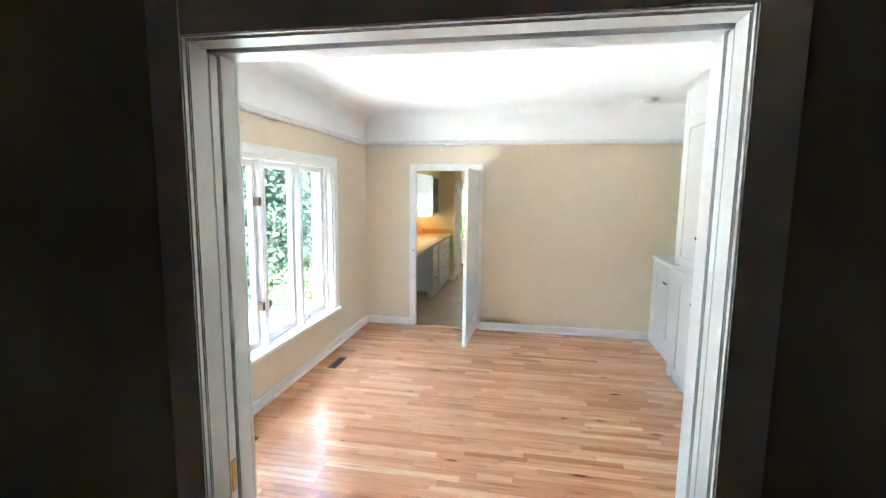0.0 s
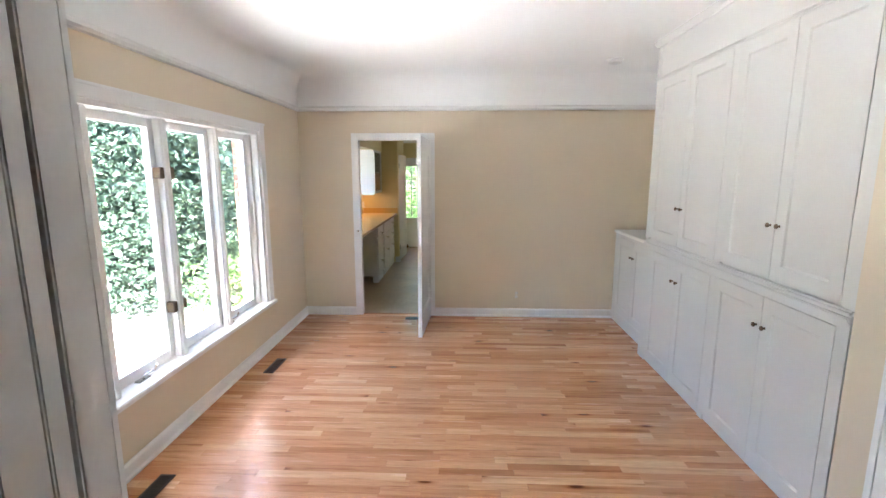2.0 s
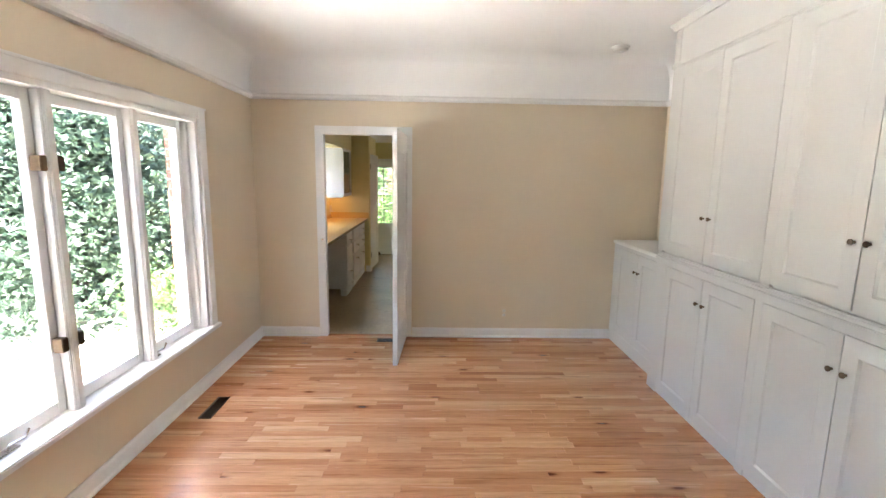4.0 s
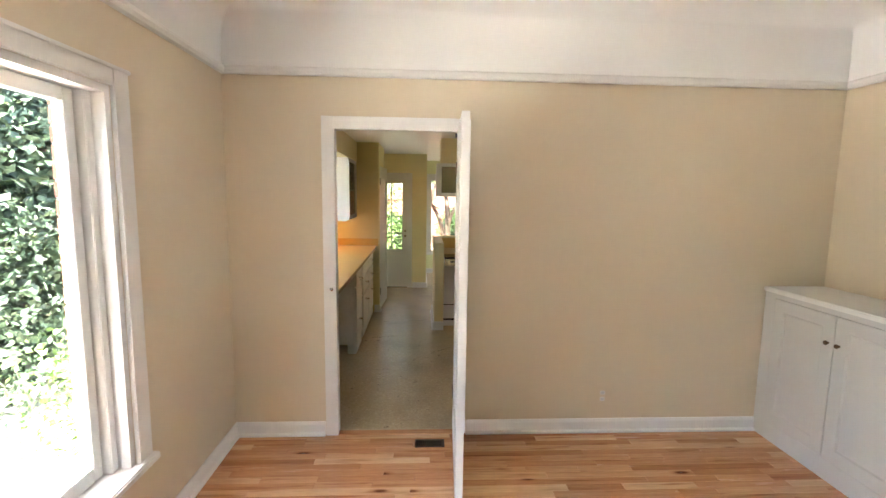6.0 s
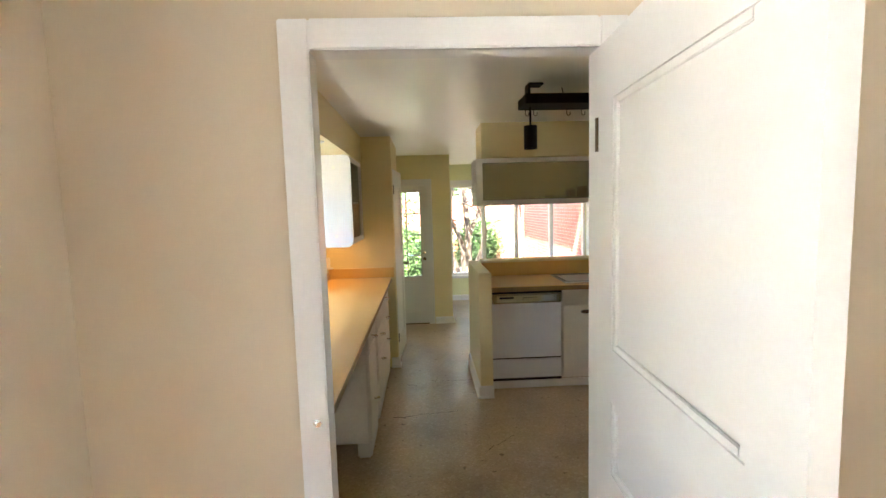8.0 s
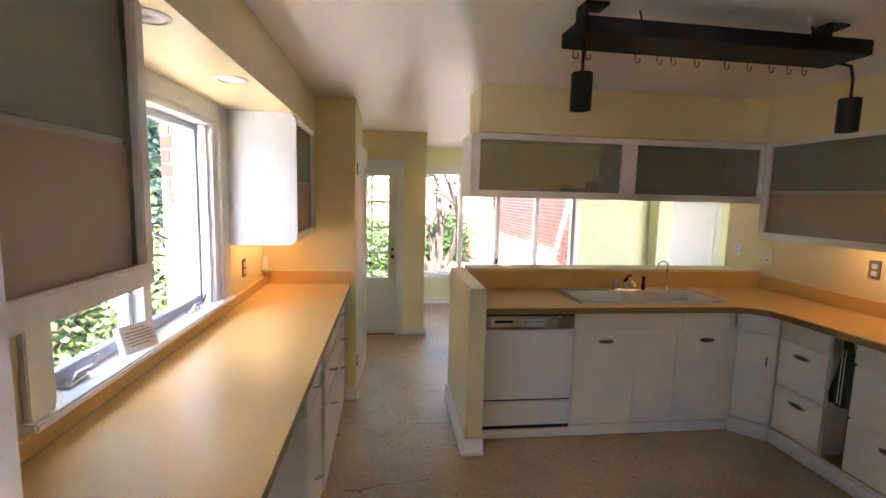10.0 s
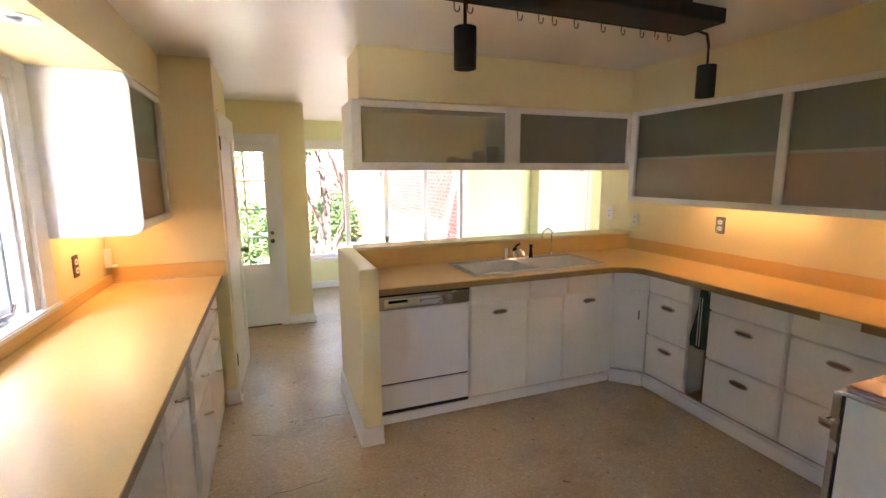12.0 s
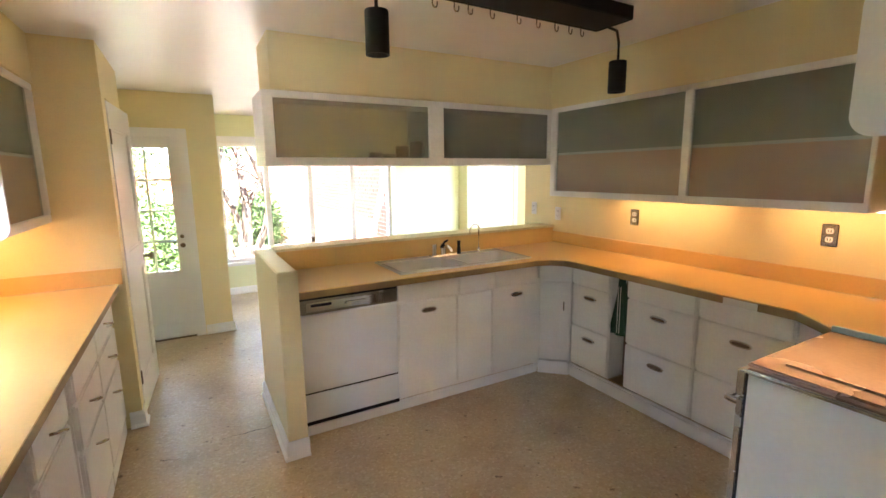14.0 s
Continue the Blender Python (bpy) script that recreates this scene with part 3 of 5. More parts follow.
bpart("upper_frame", CABINET, cab, (U, U + 0.021, 3.43, 3.50, 1.085, 2.44))
bpart("upper_frame", CABINET, cab, (U, U + 0.021, 4.55, 4.62, 1.085, 2.77 - 0.006))
for a, b in ((2.485, 3.43), (3.50, 4.55)):
    bpart("upper_frame", CABINET, cab, (U, U + 0.021, a, b, 2.42, 2.44))
    c = (a + b) / 2
    cabinet_door(cab, a + 0.003, c - 0.0025, 1.10, 2.417, U - 0.001, c - 0.035, 1.386)
    cabinet_door(cab, c + 0.0025, b - 0.003, 1.10, 2.417, U - 0.001, c + 0.035, 1.386)
bpart("frieze", CABINET, cab, (U + 0.004, U + 0.021, 2.485, 4.55, 2.44, 2.765))
bpart("band_moulding", CABINET, cab, (U - 0.014, U + 0.02, 2.405, 4.635, 2.43, 2.452), 0.006)
bm = bmesh.new()
add_strip(bm, [(0.0, 2.69), (-0.012, 2.69), (-0.02, 2.71), (-0.05, 2.745), (-0.055, 2.765), (0.0, 2.765)], [(XE - 0.01, 4.62), (U, 4.62), (U, 2.41)][::-1])
part("crown", bm, CABINET, cab)

low = thing("low_cabinet", "white painted low built-in cabinet with a cream top", "cabinet")
G = 1.957
bpart("body", CABINET, low, (G + 0.021, XE - 0.003, 4.60, YN - 0.003, 0, 1.0))
bpart("face_frame", CABINET, low, (G, G + 0.021, 4.585, 4.66, 0, 1.0))
bpart("face_frame", CABINET, low, (G, G + 0.021, 5.56, YN - 0.003, 0, 1.0))
bpart("face_frame", CABINET, low, (G, G + 0.021, 4.66, 5.56, 0, 0.12))
bpart("face_frame", CABINET, low, (G, G + 0.021, 4.66, 5.56, 0.965, 1.0))
cabinet_door(low, 4.663, 5.107, 0.123, 0.962, G - 0.001, 5.075, 0.80)
cabinet_door(low, 5.113, 5.557, 0.123, 0.962, G - 0.001, 5.145, 0.80)
bpart("top", CREAM, low, (G - 0.022, XE - 0.003, 4.63, YN - 0.003, 1.0, 1.03), 0.008, "cream painted cabinet top")

# ---- small dining things ----
def floor_vent(m, label, w=0.30, d=0.085):
    v = thing("floor_vent", label, "floor vent", m)
    bm = bmesh.new()
    add_box(bm, 0, w, 0, 0.012, 0, 0.005); add_box(bm, 0, w, d - 0.012, d, 0, 0.005)
    add_box(bm, 0, 0.012, 0.012, d - 0.012, 0, 0.005); add_box(bm, w - 0.012, w, 0.012, d - 0.012, 0, 0.005)
    part("frame", bm, VENT, v)
    bpart("backing", DARK, v, (0.012, w - 0.012, 0.012, d - 0.012, 0.0005, 0.0015))
    k = 0.02
    while k < w - 0.016:
        bpart("slat", VENT, v, (k, k + 0.005, 0.012, d - 0.012, 0.0016, 0.0046))
        k += 0.0125


floor_vent(pose(-1.352, 4.02, 0.002, 0, 0, 90), "brown metal floor vent set in the oak boards")
floor_vent(pose(-1.36, 2.42, 0.002, 0, 0, 90), "brown metal floor vent near the window")
floor_vent(pose(-0.42, 5.47, 0.002), "dark metal floor vent behind the open door", 0.19, 0.09)
sd = thing("smoke_detector", "round white smoke detector on the ceiling", "smoke detector", pose(1.69, 5.19, ZC, 180))
bm = bmesh.new(); add_lathe(bm, [(0.075, 0), (0.075, 0.012), (0.062, 0.02), (0.06, 0.034), (0.045, 0.04)], Matrix())
part("housing", bm, WHITE, sd, smooth=True)
bm = bmesh.new(); add_lathe(bm, [(0.02, 0.038), (0.02, 0.044), (0.01, 0.046)], pose(0.01, 0, 0))
part("test_button", bm, METALWHITE, sd, smooth=True)


def outlet(m, label, plate=None, rocker=False):
    o = thing("wall_outlet", label, "outlet", m)
    bpart("plate", plate or WHITE, o, (-0.036, 0.036, -0.006, 0, -0.058, 0.058), 0.003)
    if rocker:
        bpart("toggle", WHITE, o, (-0.006, 0.006, -0.016, -0.006, -0.012, 0.012), 0.002)
        return o
    for z in (-0.022, 0.022):
        s = bpart("socket", WHITE if plate else PORCELAIN, o, (-0.016, 0.016, -0.009, -0.006, z - 0.014, z + 0.014), 0.004)
        for x in (-0.006, 0.006):
            bpart("slot", DARK, s, (x - 0.0015, x + 0.0015, -0.0098, -0.009, z - 0.006, z + 0.006))
    return o


outlet(pose(0.86, YN - 0.0005, 0.26), "beige painted outlet plate low on the wall", BEIGE)

# ---- kitchen shell ----
KX = 2.29            # east wall face
YP = 8.86            # pantry face
YG, XG = 10.52, -0.29
YB = 12.02           # back wall
ya, yb, za, zb = KW
setting("wall_kitchen_west", YELLOW, [(XW - 0.2, XW, YK - 0.06, ya, 0, ZK), (XW - 0.2, XW, yb, YG + 0.2, 0, ZK), (XW - 0.2, XW, ya, yb, 0, za - 0.026), (XW - 0.2, XW, ya, yb, zb, ZK)], "yellow painted kitchen wall with a window", "wall")
setting("wall_kitchen_south", YELLOW, [(XW, DX0 - 0.012, YN + 0.045, YK, 0, ZK), (DX1 + 0.012, KX + 0.1, YN + 0.045, YK, 0, ZK), (DX0 - 0.012, DX1 + 0.012, YN + 0.045, YK, DZ + 0.012, ZK)], "yellow painted kitchen wall round the dining doorway", "wall")
setting("wall_kitchen_east", YELLOW, [(KX, KX + 0.12, YK, 9.12, 0, ZK)], "yellow painted kitchen wall behind the counter", "wall")
setting("wall_pantry", YELLOW, [(XW, -0.95, YP, YP + 0.08, 0, ZK), (-1.03, -0.95, YP + 0.08, YP + 0.13, 0, ZK), (-1.03, -0.95, 9.62, 9.75, 0, ZK), (-1.03, -0.95, YP + 0.13, 9.62, 2.0, ZK), (XW, -1.03, 9.67, 9.75, 0, ZK)], "yellow painted pantry walls at the end of the counter", "wall")
setting("wall_garden_door", YELLOW, [(-0.60, XG, YG, YG + 0.12, 0, ZK), (XW, -1.385, YG, YG + 0.12, 0, ZK), (-1.385, -0.60, YG, YG + 0.12, 1.89, ZK), (XG - 0.12, XG, YG + 0.12, YB, 0, ZK)], "yellow painted wall round the glazed garden door", "wall")
BW = (-0.2, 2.10, 0.42, 1.94)
setting("wall_back", LIME, [(XG - 0.12, BW[0], YB, YB + 0.2, 0, ZK), (BW[1], 3.62, YB, YB + 0.2, 0, ZK), (4.44, 6.2, YB, YB + 0.2, 0, ZK), (3.62, 4.44, YB, YB + 0.2, 2.0, ZK), (BW[0], BW[1], YB, YB + 0.2, 0, BW[2] - 0.041), (BW[0], BW[1], YB, YB + 0.2, BW[3], ZK), (3.30, 3.52, YB - 0.25, YB, 0, ZK)], "pale yellow back wall with a wide window", "wall")
setting("wall_nook_east", LIME, [(6.1, 6.2, 9.12, YB, 0, ZK), (KX + 0.12, 3.1, 9.0, 9.12, 0, ZK), (5.3, 6.2, 9.0, 9.12, 0, ZK), (3.1, 5.3, 9.0, 9.12, 0, 0.8), (3.1, 5.3, 9.0, 9.12, 2.05, ZK)], "pale yellow wall closing the back room", "wall")
setting("ceiling_kitchen", KCEIL, [(XW, 6.2, YK - 0.04, YB + 0.2, ZK, ZK + 0.12)], "glossy off-white kitchen ceiling", "ceiling")
# Unseen roof; its overhang is sized to keep direct sun off the panes.
setting("roof", CEIL, [(XW - 0.52, 7.0, -4.0, YN - 0.0, 3.0, 3.2), (XW - 0.45, 7.0, YN, YB + 0.3, 2.62, 2.8)], "unseen flat roof with an overhang added to shade the west windows", "roof")
setting("soffit_west", YELLOW, [(XW, -1.235, YK, YP, 2.03, ZK)], "yellow painted soffit over the window counter", "soffit")
setting("soffit_north", YELLOW, [(-0.15, KX, 8.25, 8.62, 1.992, ZK)], "yellow painted soffit over the peninsula cupboards", "soffit")
setting("soffit_east", YELLOW, [(1.80, KX, YK, 8.25, 1.992, ZK)], "yellow painted soffit over the wall cupboards", "soffit")
setting("half_wall", YELLOW, [(-0.22, -0.115, 8.035, 8.90, 0, 1.045), (-0.115, KX, 8.72, 8.90, 0, 1.045)], "yellow painted half wall round the peninsula", "wall", 0.006)
bm = bmesh.new()
add_box(bm, -0.115, KX, 8.70, 8.915, 1.045, 1.06, 0.005)
tagged(part("half_wall_cap", bm, YELLOW), "yellow painted ledge on the half wall", "ledge", kind="structure")
baseboard("baseboard", [(-0.22, 8.90), (-0.22, 8.035), (-0.112, 8.035)], 0.10)
baseboard("baseboard", [(-0.955 - 0.06, YP), (-0.95, YP), (-0.95, YP + 0.10)], 0.10)
baseboard("baseboard", [(-0.53, YG), (XG, YG), (XG, YB), (3.3, YB)], 0.09)
bpart("threshold", OAK, None, (DX0, DX1, YN - 0.02, YN + 0.04, 0.0005, 0.008), 0.003)
tagged(bpy.data.objects["threshold"], "worn oak threshold in the doorway", "threshold", kind="structure")
setting("floor_kitchen", LINO, [(XW - 0.2, 6.2, YN + 0.04, YB + 0.1, -0.1, 0)], "worn speckled tan linoleum floor", "floor")
# lifted seams and cracks in the linoleum
CRACK = mat("crack_dirt", (0.05, 0.035, 0.02), 0.9, spread=0.3)
rnd = random.Random(5)
for x0, y0, ln, ang in ((-0.55, 8.42, 0.34, 4), (-0.93, 7.74, 0.5, 8), (-0.85, 8.38, 0.1, -20), (-0.6, 8.40, 0.1, 80), (-0.3, 7.2, 0.3, 40)):
    bm = bmesh.new()
    pts = [(x0 + ln * k / 7 * math.cos(radians(ang)) + rnd.uniform(-0.006, 0.006), y0 + ln * k / 7 * math.sin(radians(ang)) + rnd.uniform(-0.012, 0.012)) for k in range(8)]
    for (xa_, ya_), (xb_, yb_) in zip(pts, pts[1:]):
        w = rnd.uniform(0.001, 0.0035)
        bm.faces.new([bm.verts.new(c) for c in ((xa_, ya_ - w, 0.0012), (xb_, yb_ - w, 0.0012), (xb_, yb_ + w, 0.0012), (xa_, ya_ + w, 0.0012))])
    tagged(part("floor_crack", bm, CRACK), "dirty crack in the worn linoleum", "crack", kind="structure")

# kitchen window
win = thing("window_2", "white painted kitchen casement window in two lights", "window", kind="structure")
bpart("window_frame", WHITE, win, (XW, XW + 0.02, yb, yb + 0.12, za - 0.02, 2.03), 0.004)
bpart("window_frame", WHITE, win, (XW, XW + 0.02, ya - 0.09, ya, za - 0.02, 2.03), 0.004)
bpart("window_frame", WHITE, win, (XW, XW + 0.02, ya, yb, zb, 2.03), 0.004)
bpart("window_sill", WHITE, win, (XW - 0.19, XW + 0.04, ya - 0.1, yb + 0.13, za - 0.025, za), 0.006)
bpart("window_frame", WHITE, win, (XW - 0.19, XW, yb - 0.05, yb, za, zb))
bpart("window_frame", WHITE, win, (XW - 0.19, XW, ya, ya + 0.03, za, zb))
bpart("window_frame", WHITE, win, (XW - 0.19, XW, ya + 0.03, yb - 0.05, zb - 0.03, zb))
ymid = 7.29
bpart("mullion", WHITE, win, (XW - 0.13, XW - 0.03, ymid - 0.03, ymid + 0.03, za, zb - 0.03), 0.004)
METALGREY = mat("grey_metal_sash", (0.45, 0.47, 0.5), 0.4, 0.3, spread=0.08)
sash(win, ya + 0.032, ymid - 0.032, za + 0.004, zb - 0.032, XW - 0.11, XW - 0.07, 0.03, material=METALGREY)
sash(win, ymid + 0.032, yb - 0.052, za + 0.004, zb - 0.032, XW - 0.11, XW - 0.07, 0.03, material=METALGREY)
bpart("stop", WHITE, win, (XW - 0.06, XW - 0.02, yb - 0.075, yb - 0.05, za, zb - 0.03), 0.003)
for y in (6.86, 7.72):
    bm = bmesh.new()
    add_box(bm, XW - 0.06, XW - 0.02, y - 0.05, y + 0.05, za, za + 0.012, 0.004)
    add_tube(bm, [(XW - 0.04, y, za + 0.01), (XW - 0.035, y + 0.01, za + 0.03), (XW - 0.01, y + 0.05, za + 0.04), (XW + 0.0, y + 0.055, za + 0.075)], 0.006)
    part("crank", bm, STEEL, win, "metal window crank", True)
bm = bmesh.new(); add_tube(bm, [(XW - 0.03, ymid, 1.42), (XW - 0.0, ymid, 1.42), (XW + 0.01, ymid + 0.02, 1.41), (XW + 0.01, ymid + 0.09, 1.39)], 0.007)
part("latch", bm, CHROME, win, "chrome window latch", True)
card = thing("card", "small cream card with unreadable lines leaning on the sill", "card", pose(XW + 0.01, 7.16, za + 0.003, -18, 0, 68))
bpart("sheet", PAPER, card, (-0.07, 0.07, 0, 0.03, 0, 0.10), 0.003)
for k, w in enumerate((0.03, 0.05, 0.055, 0.05, 0.055, 0.04)):
    bpart("text_line", INK, card, (-w, w, -0.0012, -0.0002, 0.082 - k * 0.012, 0.085 - k * 0.012))

# ---- west counter ----
def counter_top(name, outline, z0, z1, label):
    ct = thing(name, label, "countertop")
    bm = bmesh.new(); add_prism(bm, outline, z1 - 0.006, z1)
    part("laminate", bm, LAMINATE, ct)
    bm = bmesh.new(); add_prism(bm, outline, z0, z1 - 0.006)
    part("edge", bm, EDGE, ct, "dark brown laminate edge")
    return ct


ct = counter_top("countertop", [(XW + 0.001, YK + 0.002), (-0.985, YK + 0.002), (-0.985, YP - 0.001), (XW + 0.001, YP - 0.001)], 0.878, 0.915, "orange laminate countertop under the window")
bpart("backsplash", LAMINATE, ct, (XW + 0.001, XW + 0.02, YK + 0.002, YP - 0.001, 0.915, 0.974), 0.002)
bpart("backsplash", LAMINATE, ct, (XW + 0.02, -0.96, YP - 0.02, YP - 0.001, 0.915, 1.012), 0.002)
bpart("metal_strip", CHROME, ct, (XW + 0.02, XW + 0.026, YK + 0.002, YP - 0.02, 0.915, 0.921))
bpart("metal_strip", CHROME, ct, (XW + 0.026, -0.985, YP - 0.026, YP - 0.02, 0.915, 0.921))


def cup_pull(parent, m):
    """A recessed oval metal pull that faces -y."""
    bm = bmesh.new()
    n = 20
    for (ra, rb, ya_), (rc, rd, yb_) in (((0.058, 0.019, 0.0), (0.055, 0.017, -0.006)), ((0.055, 0.017, -0.006), (0.046, 0.010, -0.006)), ((0.046, 0.010, -0.006), (0.044, 0.009, 0.004))):
        A = [bm.verts.new((ra * abs(math.cos(t)) ** 0.6 * (1 if math.cos(t) > 0 else -1), ya_, rb * math.sin(t))) for t in [k * math.tau / n for k in range(n)]]
        B = [bm.verts.new((rc * abs(math.cos(t)) ** 0.6 * (1 if math.cos(t) > 0 else -1), yb_, rd * math.sin(t))) for t in [k * math.tau / n for k in range(n)]]
        for k in range(n):
            bm.faces.new((A[k], A[(k + 1) % n], B[(k + 1) % n], B[k]))
    h = part("pull", bm, CHROME, parent, "chrome recessed pull", True)
    h.matrix_basis = m
    bm = bmesh.new(); add_box(bm, -0.045, 0.045, -0.004, -0.0015, -0.0095, 0.0095, 0.001)
    r = part("recess", bm, BRONZE, h)
    return h


def front(parent, name, w, h, m, material=None, t=0.02, bevel=0.006):
    bm = bmesh.new(); add_box(bm, 0.002, w - 0.002, 0, t, 0.002, h - 0.002, bevel)
    p = part(name, bm, material or OLDWHITE, parent)
    p.matrix_basis = m
    return p


def bow_pull(parent, m):
    bm = bmesh.new()
    add_tube(bm, [(-0.045, 0, 0), (-0.04, -0.02, 0.002), (-0.015, -0.032, 0.006), (0.015, -0.032, 0.006), (0.04, -0.02, 0.002), (0.045, 0, 0)], 0.006)
    h = part("pull", bm, CHROME, parent, "chrome bow pull", True)
    h.matrix_basis = m


def west_unit(y0, y1, label, drawers):
    """A base unit under the window counter; fronts face east."""
    u = thing("base_cabinet", label, "cabinet", pose(0, 0, 0), group="enamel base cabinets")
    bpart("body", OLDWHITE, u, (XW + 0.003, -1.045, y0, y1, 0.10, 0.877))
    bpart("kick_board", WHITE, u, (-1.12, -1.03, y0, y1, 0.0, 0.10), 0.01)
    for z0, z1, pull in drawers:
        f = front(u, "drawer" if z1 - z0 < 0.4 else "cabinet_door", y1 - y0, z1 - z0, pose(-1.024, y0, z0, 0, 0, 90))
        if pull is not None:
            bow_pull(f, pose((y1 - y0) / 2, 0, pull, 0, 25, 0))
    return u


west_unit(7.19, 7.60, "white enamel base cabinet with a door and a drawer", [(0.11, 0.68, 0.20), (0.69, 0.865, 0.05)])
west_unit(7.72, 8.22, "white enamel base cabinet with chrome pulls", [(0.11, 0.48, 0.28), (0.49, 0.68, 0.10), (0.69, 0.865, None)])
west_unit(8.22, 8.80, "white enamel base cabinet with two drawers and a door", [(0.11, 0.48, 0.28), (0.49, 0.68, 0.10), (0.69, 0.865, 0.08)])
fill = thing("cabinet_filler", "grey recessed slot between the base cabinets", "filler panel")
# Mottled grey, darker than the enamel fronts beside it.
bpart("panel", mat("mottled_grey", (0.36, 0.33, 0.28), 0.5, spread=0.15), fill, (-1.4, -1.09, 7.602, 7.718, 0.0, 0.877))

# ---- wall cupboards with reeded glass ----
def rounded_plate(bm, w, h, t, r, corners):
    """A plate in the xz plane, t thick along y, with some corners rounded (tl, tr, br, bl)."""
    pts = []
    for (cx, cz, a0, on) in ((0, h, 180, corners[0]), (w, h, 90, corners[1]), (w, 0, 0, corners[2]), (0, 0, 270, corners[3])):
        if on:
            ox, oz = (r if cx == 0 else w - r), (r if cz == 0 else h - r)
            for k in range(9):
                a = radians(a0 - 90 * k / 8)
                pts.append((ox + r * math.cos(a), oz + r * math.sin(a)))
        else:
            pts.append((cx, cz))
    A = [bm.verts.new((x, 0, z)) for x, z in pts]
    B = [bm.verts.new((x, t, z)) for x, z in pts]
    bm.faces.new(A); bm.faces.new(B[::-1])
    for k in range(len(pts)):
        bm.faces.new((A[k], A[(k + 1) % len(pts)], B[(k + 1) % len(pts)], B[k]))


def wall_cupboard(label, m, w, d, h, panes, end_left=False, end_right=False, group="reeded glass wall cupboards", rail=0.05, glass_back=False, lined=True):
    """Open box with sliding reeded glass; front in the xz plane facing -y, from the lower left corner."""
    u = thing("wall_cupboard", label, "wall cupboard", m, group)
    bm = bmesh.new()
    if not glass_back:
        add_box(bm, 0, w, d - 0.012, d, 0, h)
    add_box(bm, 0, w, 0.012, d - 0.012, 0, 0.018)
    add_box(bm, 0, w, 0.012, d - 0.012, h - 0.018, h)
    add_box(bm, 0, 0.018, 0.012, d - 0.012, 0.018, h - 0.018)
    add_box(bm, w - 0.018, w, 0.012, d - 0.012, 0.018, h - 0.018)
    part("body", bm, OLDWHITE, u)
    bpart("top_rail", OLDWHITE, u, (0, w, -0.008, 0.012, h - rail * 0.8, h), 0.004)
    bpart("bottom_rail", OLDWHITE, u, (0, w, -0.008, 0.012, 0, rail), 0.004)
    xs = [0] + [v for p in panes for v in p] + [w]
    for a, b in zip(xs[::2], xs[1::2]):
        if b - a > 0.004:
            bpart("stile", OLDWHITE, u, (a, b, -0.008, 0.012, rail, h - rail * 0.8), 0.003)
    if glass_back:
        bpart("back_glass", BACKGLASS, u, (0.019, w * 0.5, d - 0.006, d - 0.001, 0.019, h - 0.019), 0, "frosted reeded glass back")
        bpart("back_board", OLDWHITE, u, (w * 0.5, w, d - 0.012, d, 0.019, h - 0.019))
    else:
        for a, b in panes if lined else ():
            bpart("shelf", OLDWHITE, u, (a, b, 0.027, d - 0.013, h * 0.47, h * 0.47 + 0.016))
            bpart("lining", SALMON, u, (a, b, 0.0205, 0.026, 0.02, h * 0.47), 0, "salmon lining behind the lower shelf")
            bpart("lining", SAGE, u, (a, b, 0.0205, 0.026, h * 0.47 + 0.017, h - 0.02), 0, "grey-green lining behind the upper shelf")
    for a, b in panes:
        bpart("glass_panel", MILKY if glass_back else REEDED, u, (a - 0.004, b + 0.004, 0.013, 0.018, rail - 0.01, h - rail * 0.8 + 0.01), 0, "frosted reeded sliding glass")
    return u


def end_panel(u, m, w, h, corners):
    bm = bmesh.new(); rounded_plate(bm, w, h, 0.014, 0.055, corners)
    p = part("end_panel", bm, METALWHITE, u, "white metal end panel with rounded corners")
    p.matrix_basis = m
    for z in (0.09, h - 0.10):
        bm = bmesh.new(); add_box(bm, w * 0.62, w * 0.68, -0.006, 0, z - 0.012, z + 0.012, 0.003)
        q = part("bracket", bm, OLDWHITE, p)
    return p


u = wall_cupboard("white wall cupboard with reeded glass and rounded end panel", pose(-1.25, 8.105, 1.30, 0, 0, 90), YP - 8.107, 0.358, 0.728, [(0.03, 0.70)], rail=0.045)
end_panel(u, pose(-0.016, 0.357, -0.012, 0, 0, -90), 0.385, 0.74, (0, 1, 1, 0))
u = wall_cupboard("white wall cupboard with a reeded glass front beside the doorway", pose(-1.25, YK + 0.003, 1.375, 0, 0, 90), 0.81, 0.358, 0.653, [(0.03, 0.775)], rail=0.05)
u = wall_cupboard("long white wall cupboard with reeded glass over the sink", pose(-0.20, 8.245, 1.59), 2.0, 0.36, 0.394, [(0.055, 0.985), (1.09, 1.97)], rail=0.045, glass_back=True)
u = wall_cupboard("white wall cupboard with wide reeded glass panes over the counter", pose(1.80, 8.235, 1.36, 0, 0, -90), 1.85, KX - 1.803, 0.63, [(0.05, 1.03), (1.075, 1.83)], rail=0.04)
hood = wall_cupboard("white wall cupboard with rounded end above the range", pose(1.78, 6.15, 1.63, 0, 0, 180), 0.84, 0.41, 0.36, [(0.04, 0.79)], rail=0.04)
end_panel(hood, pose(0.856, 0.40, -0.01, 0, 0, -90), 0.42, 0.37, (0, 1, 1, 0))

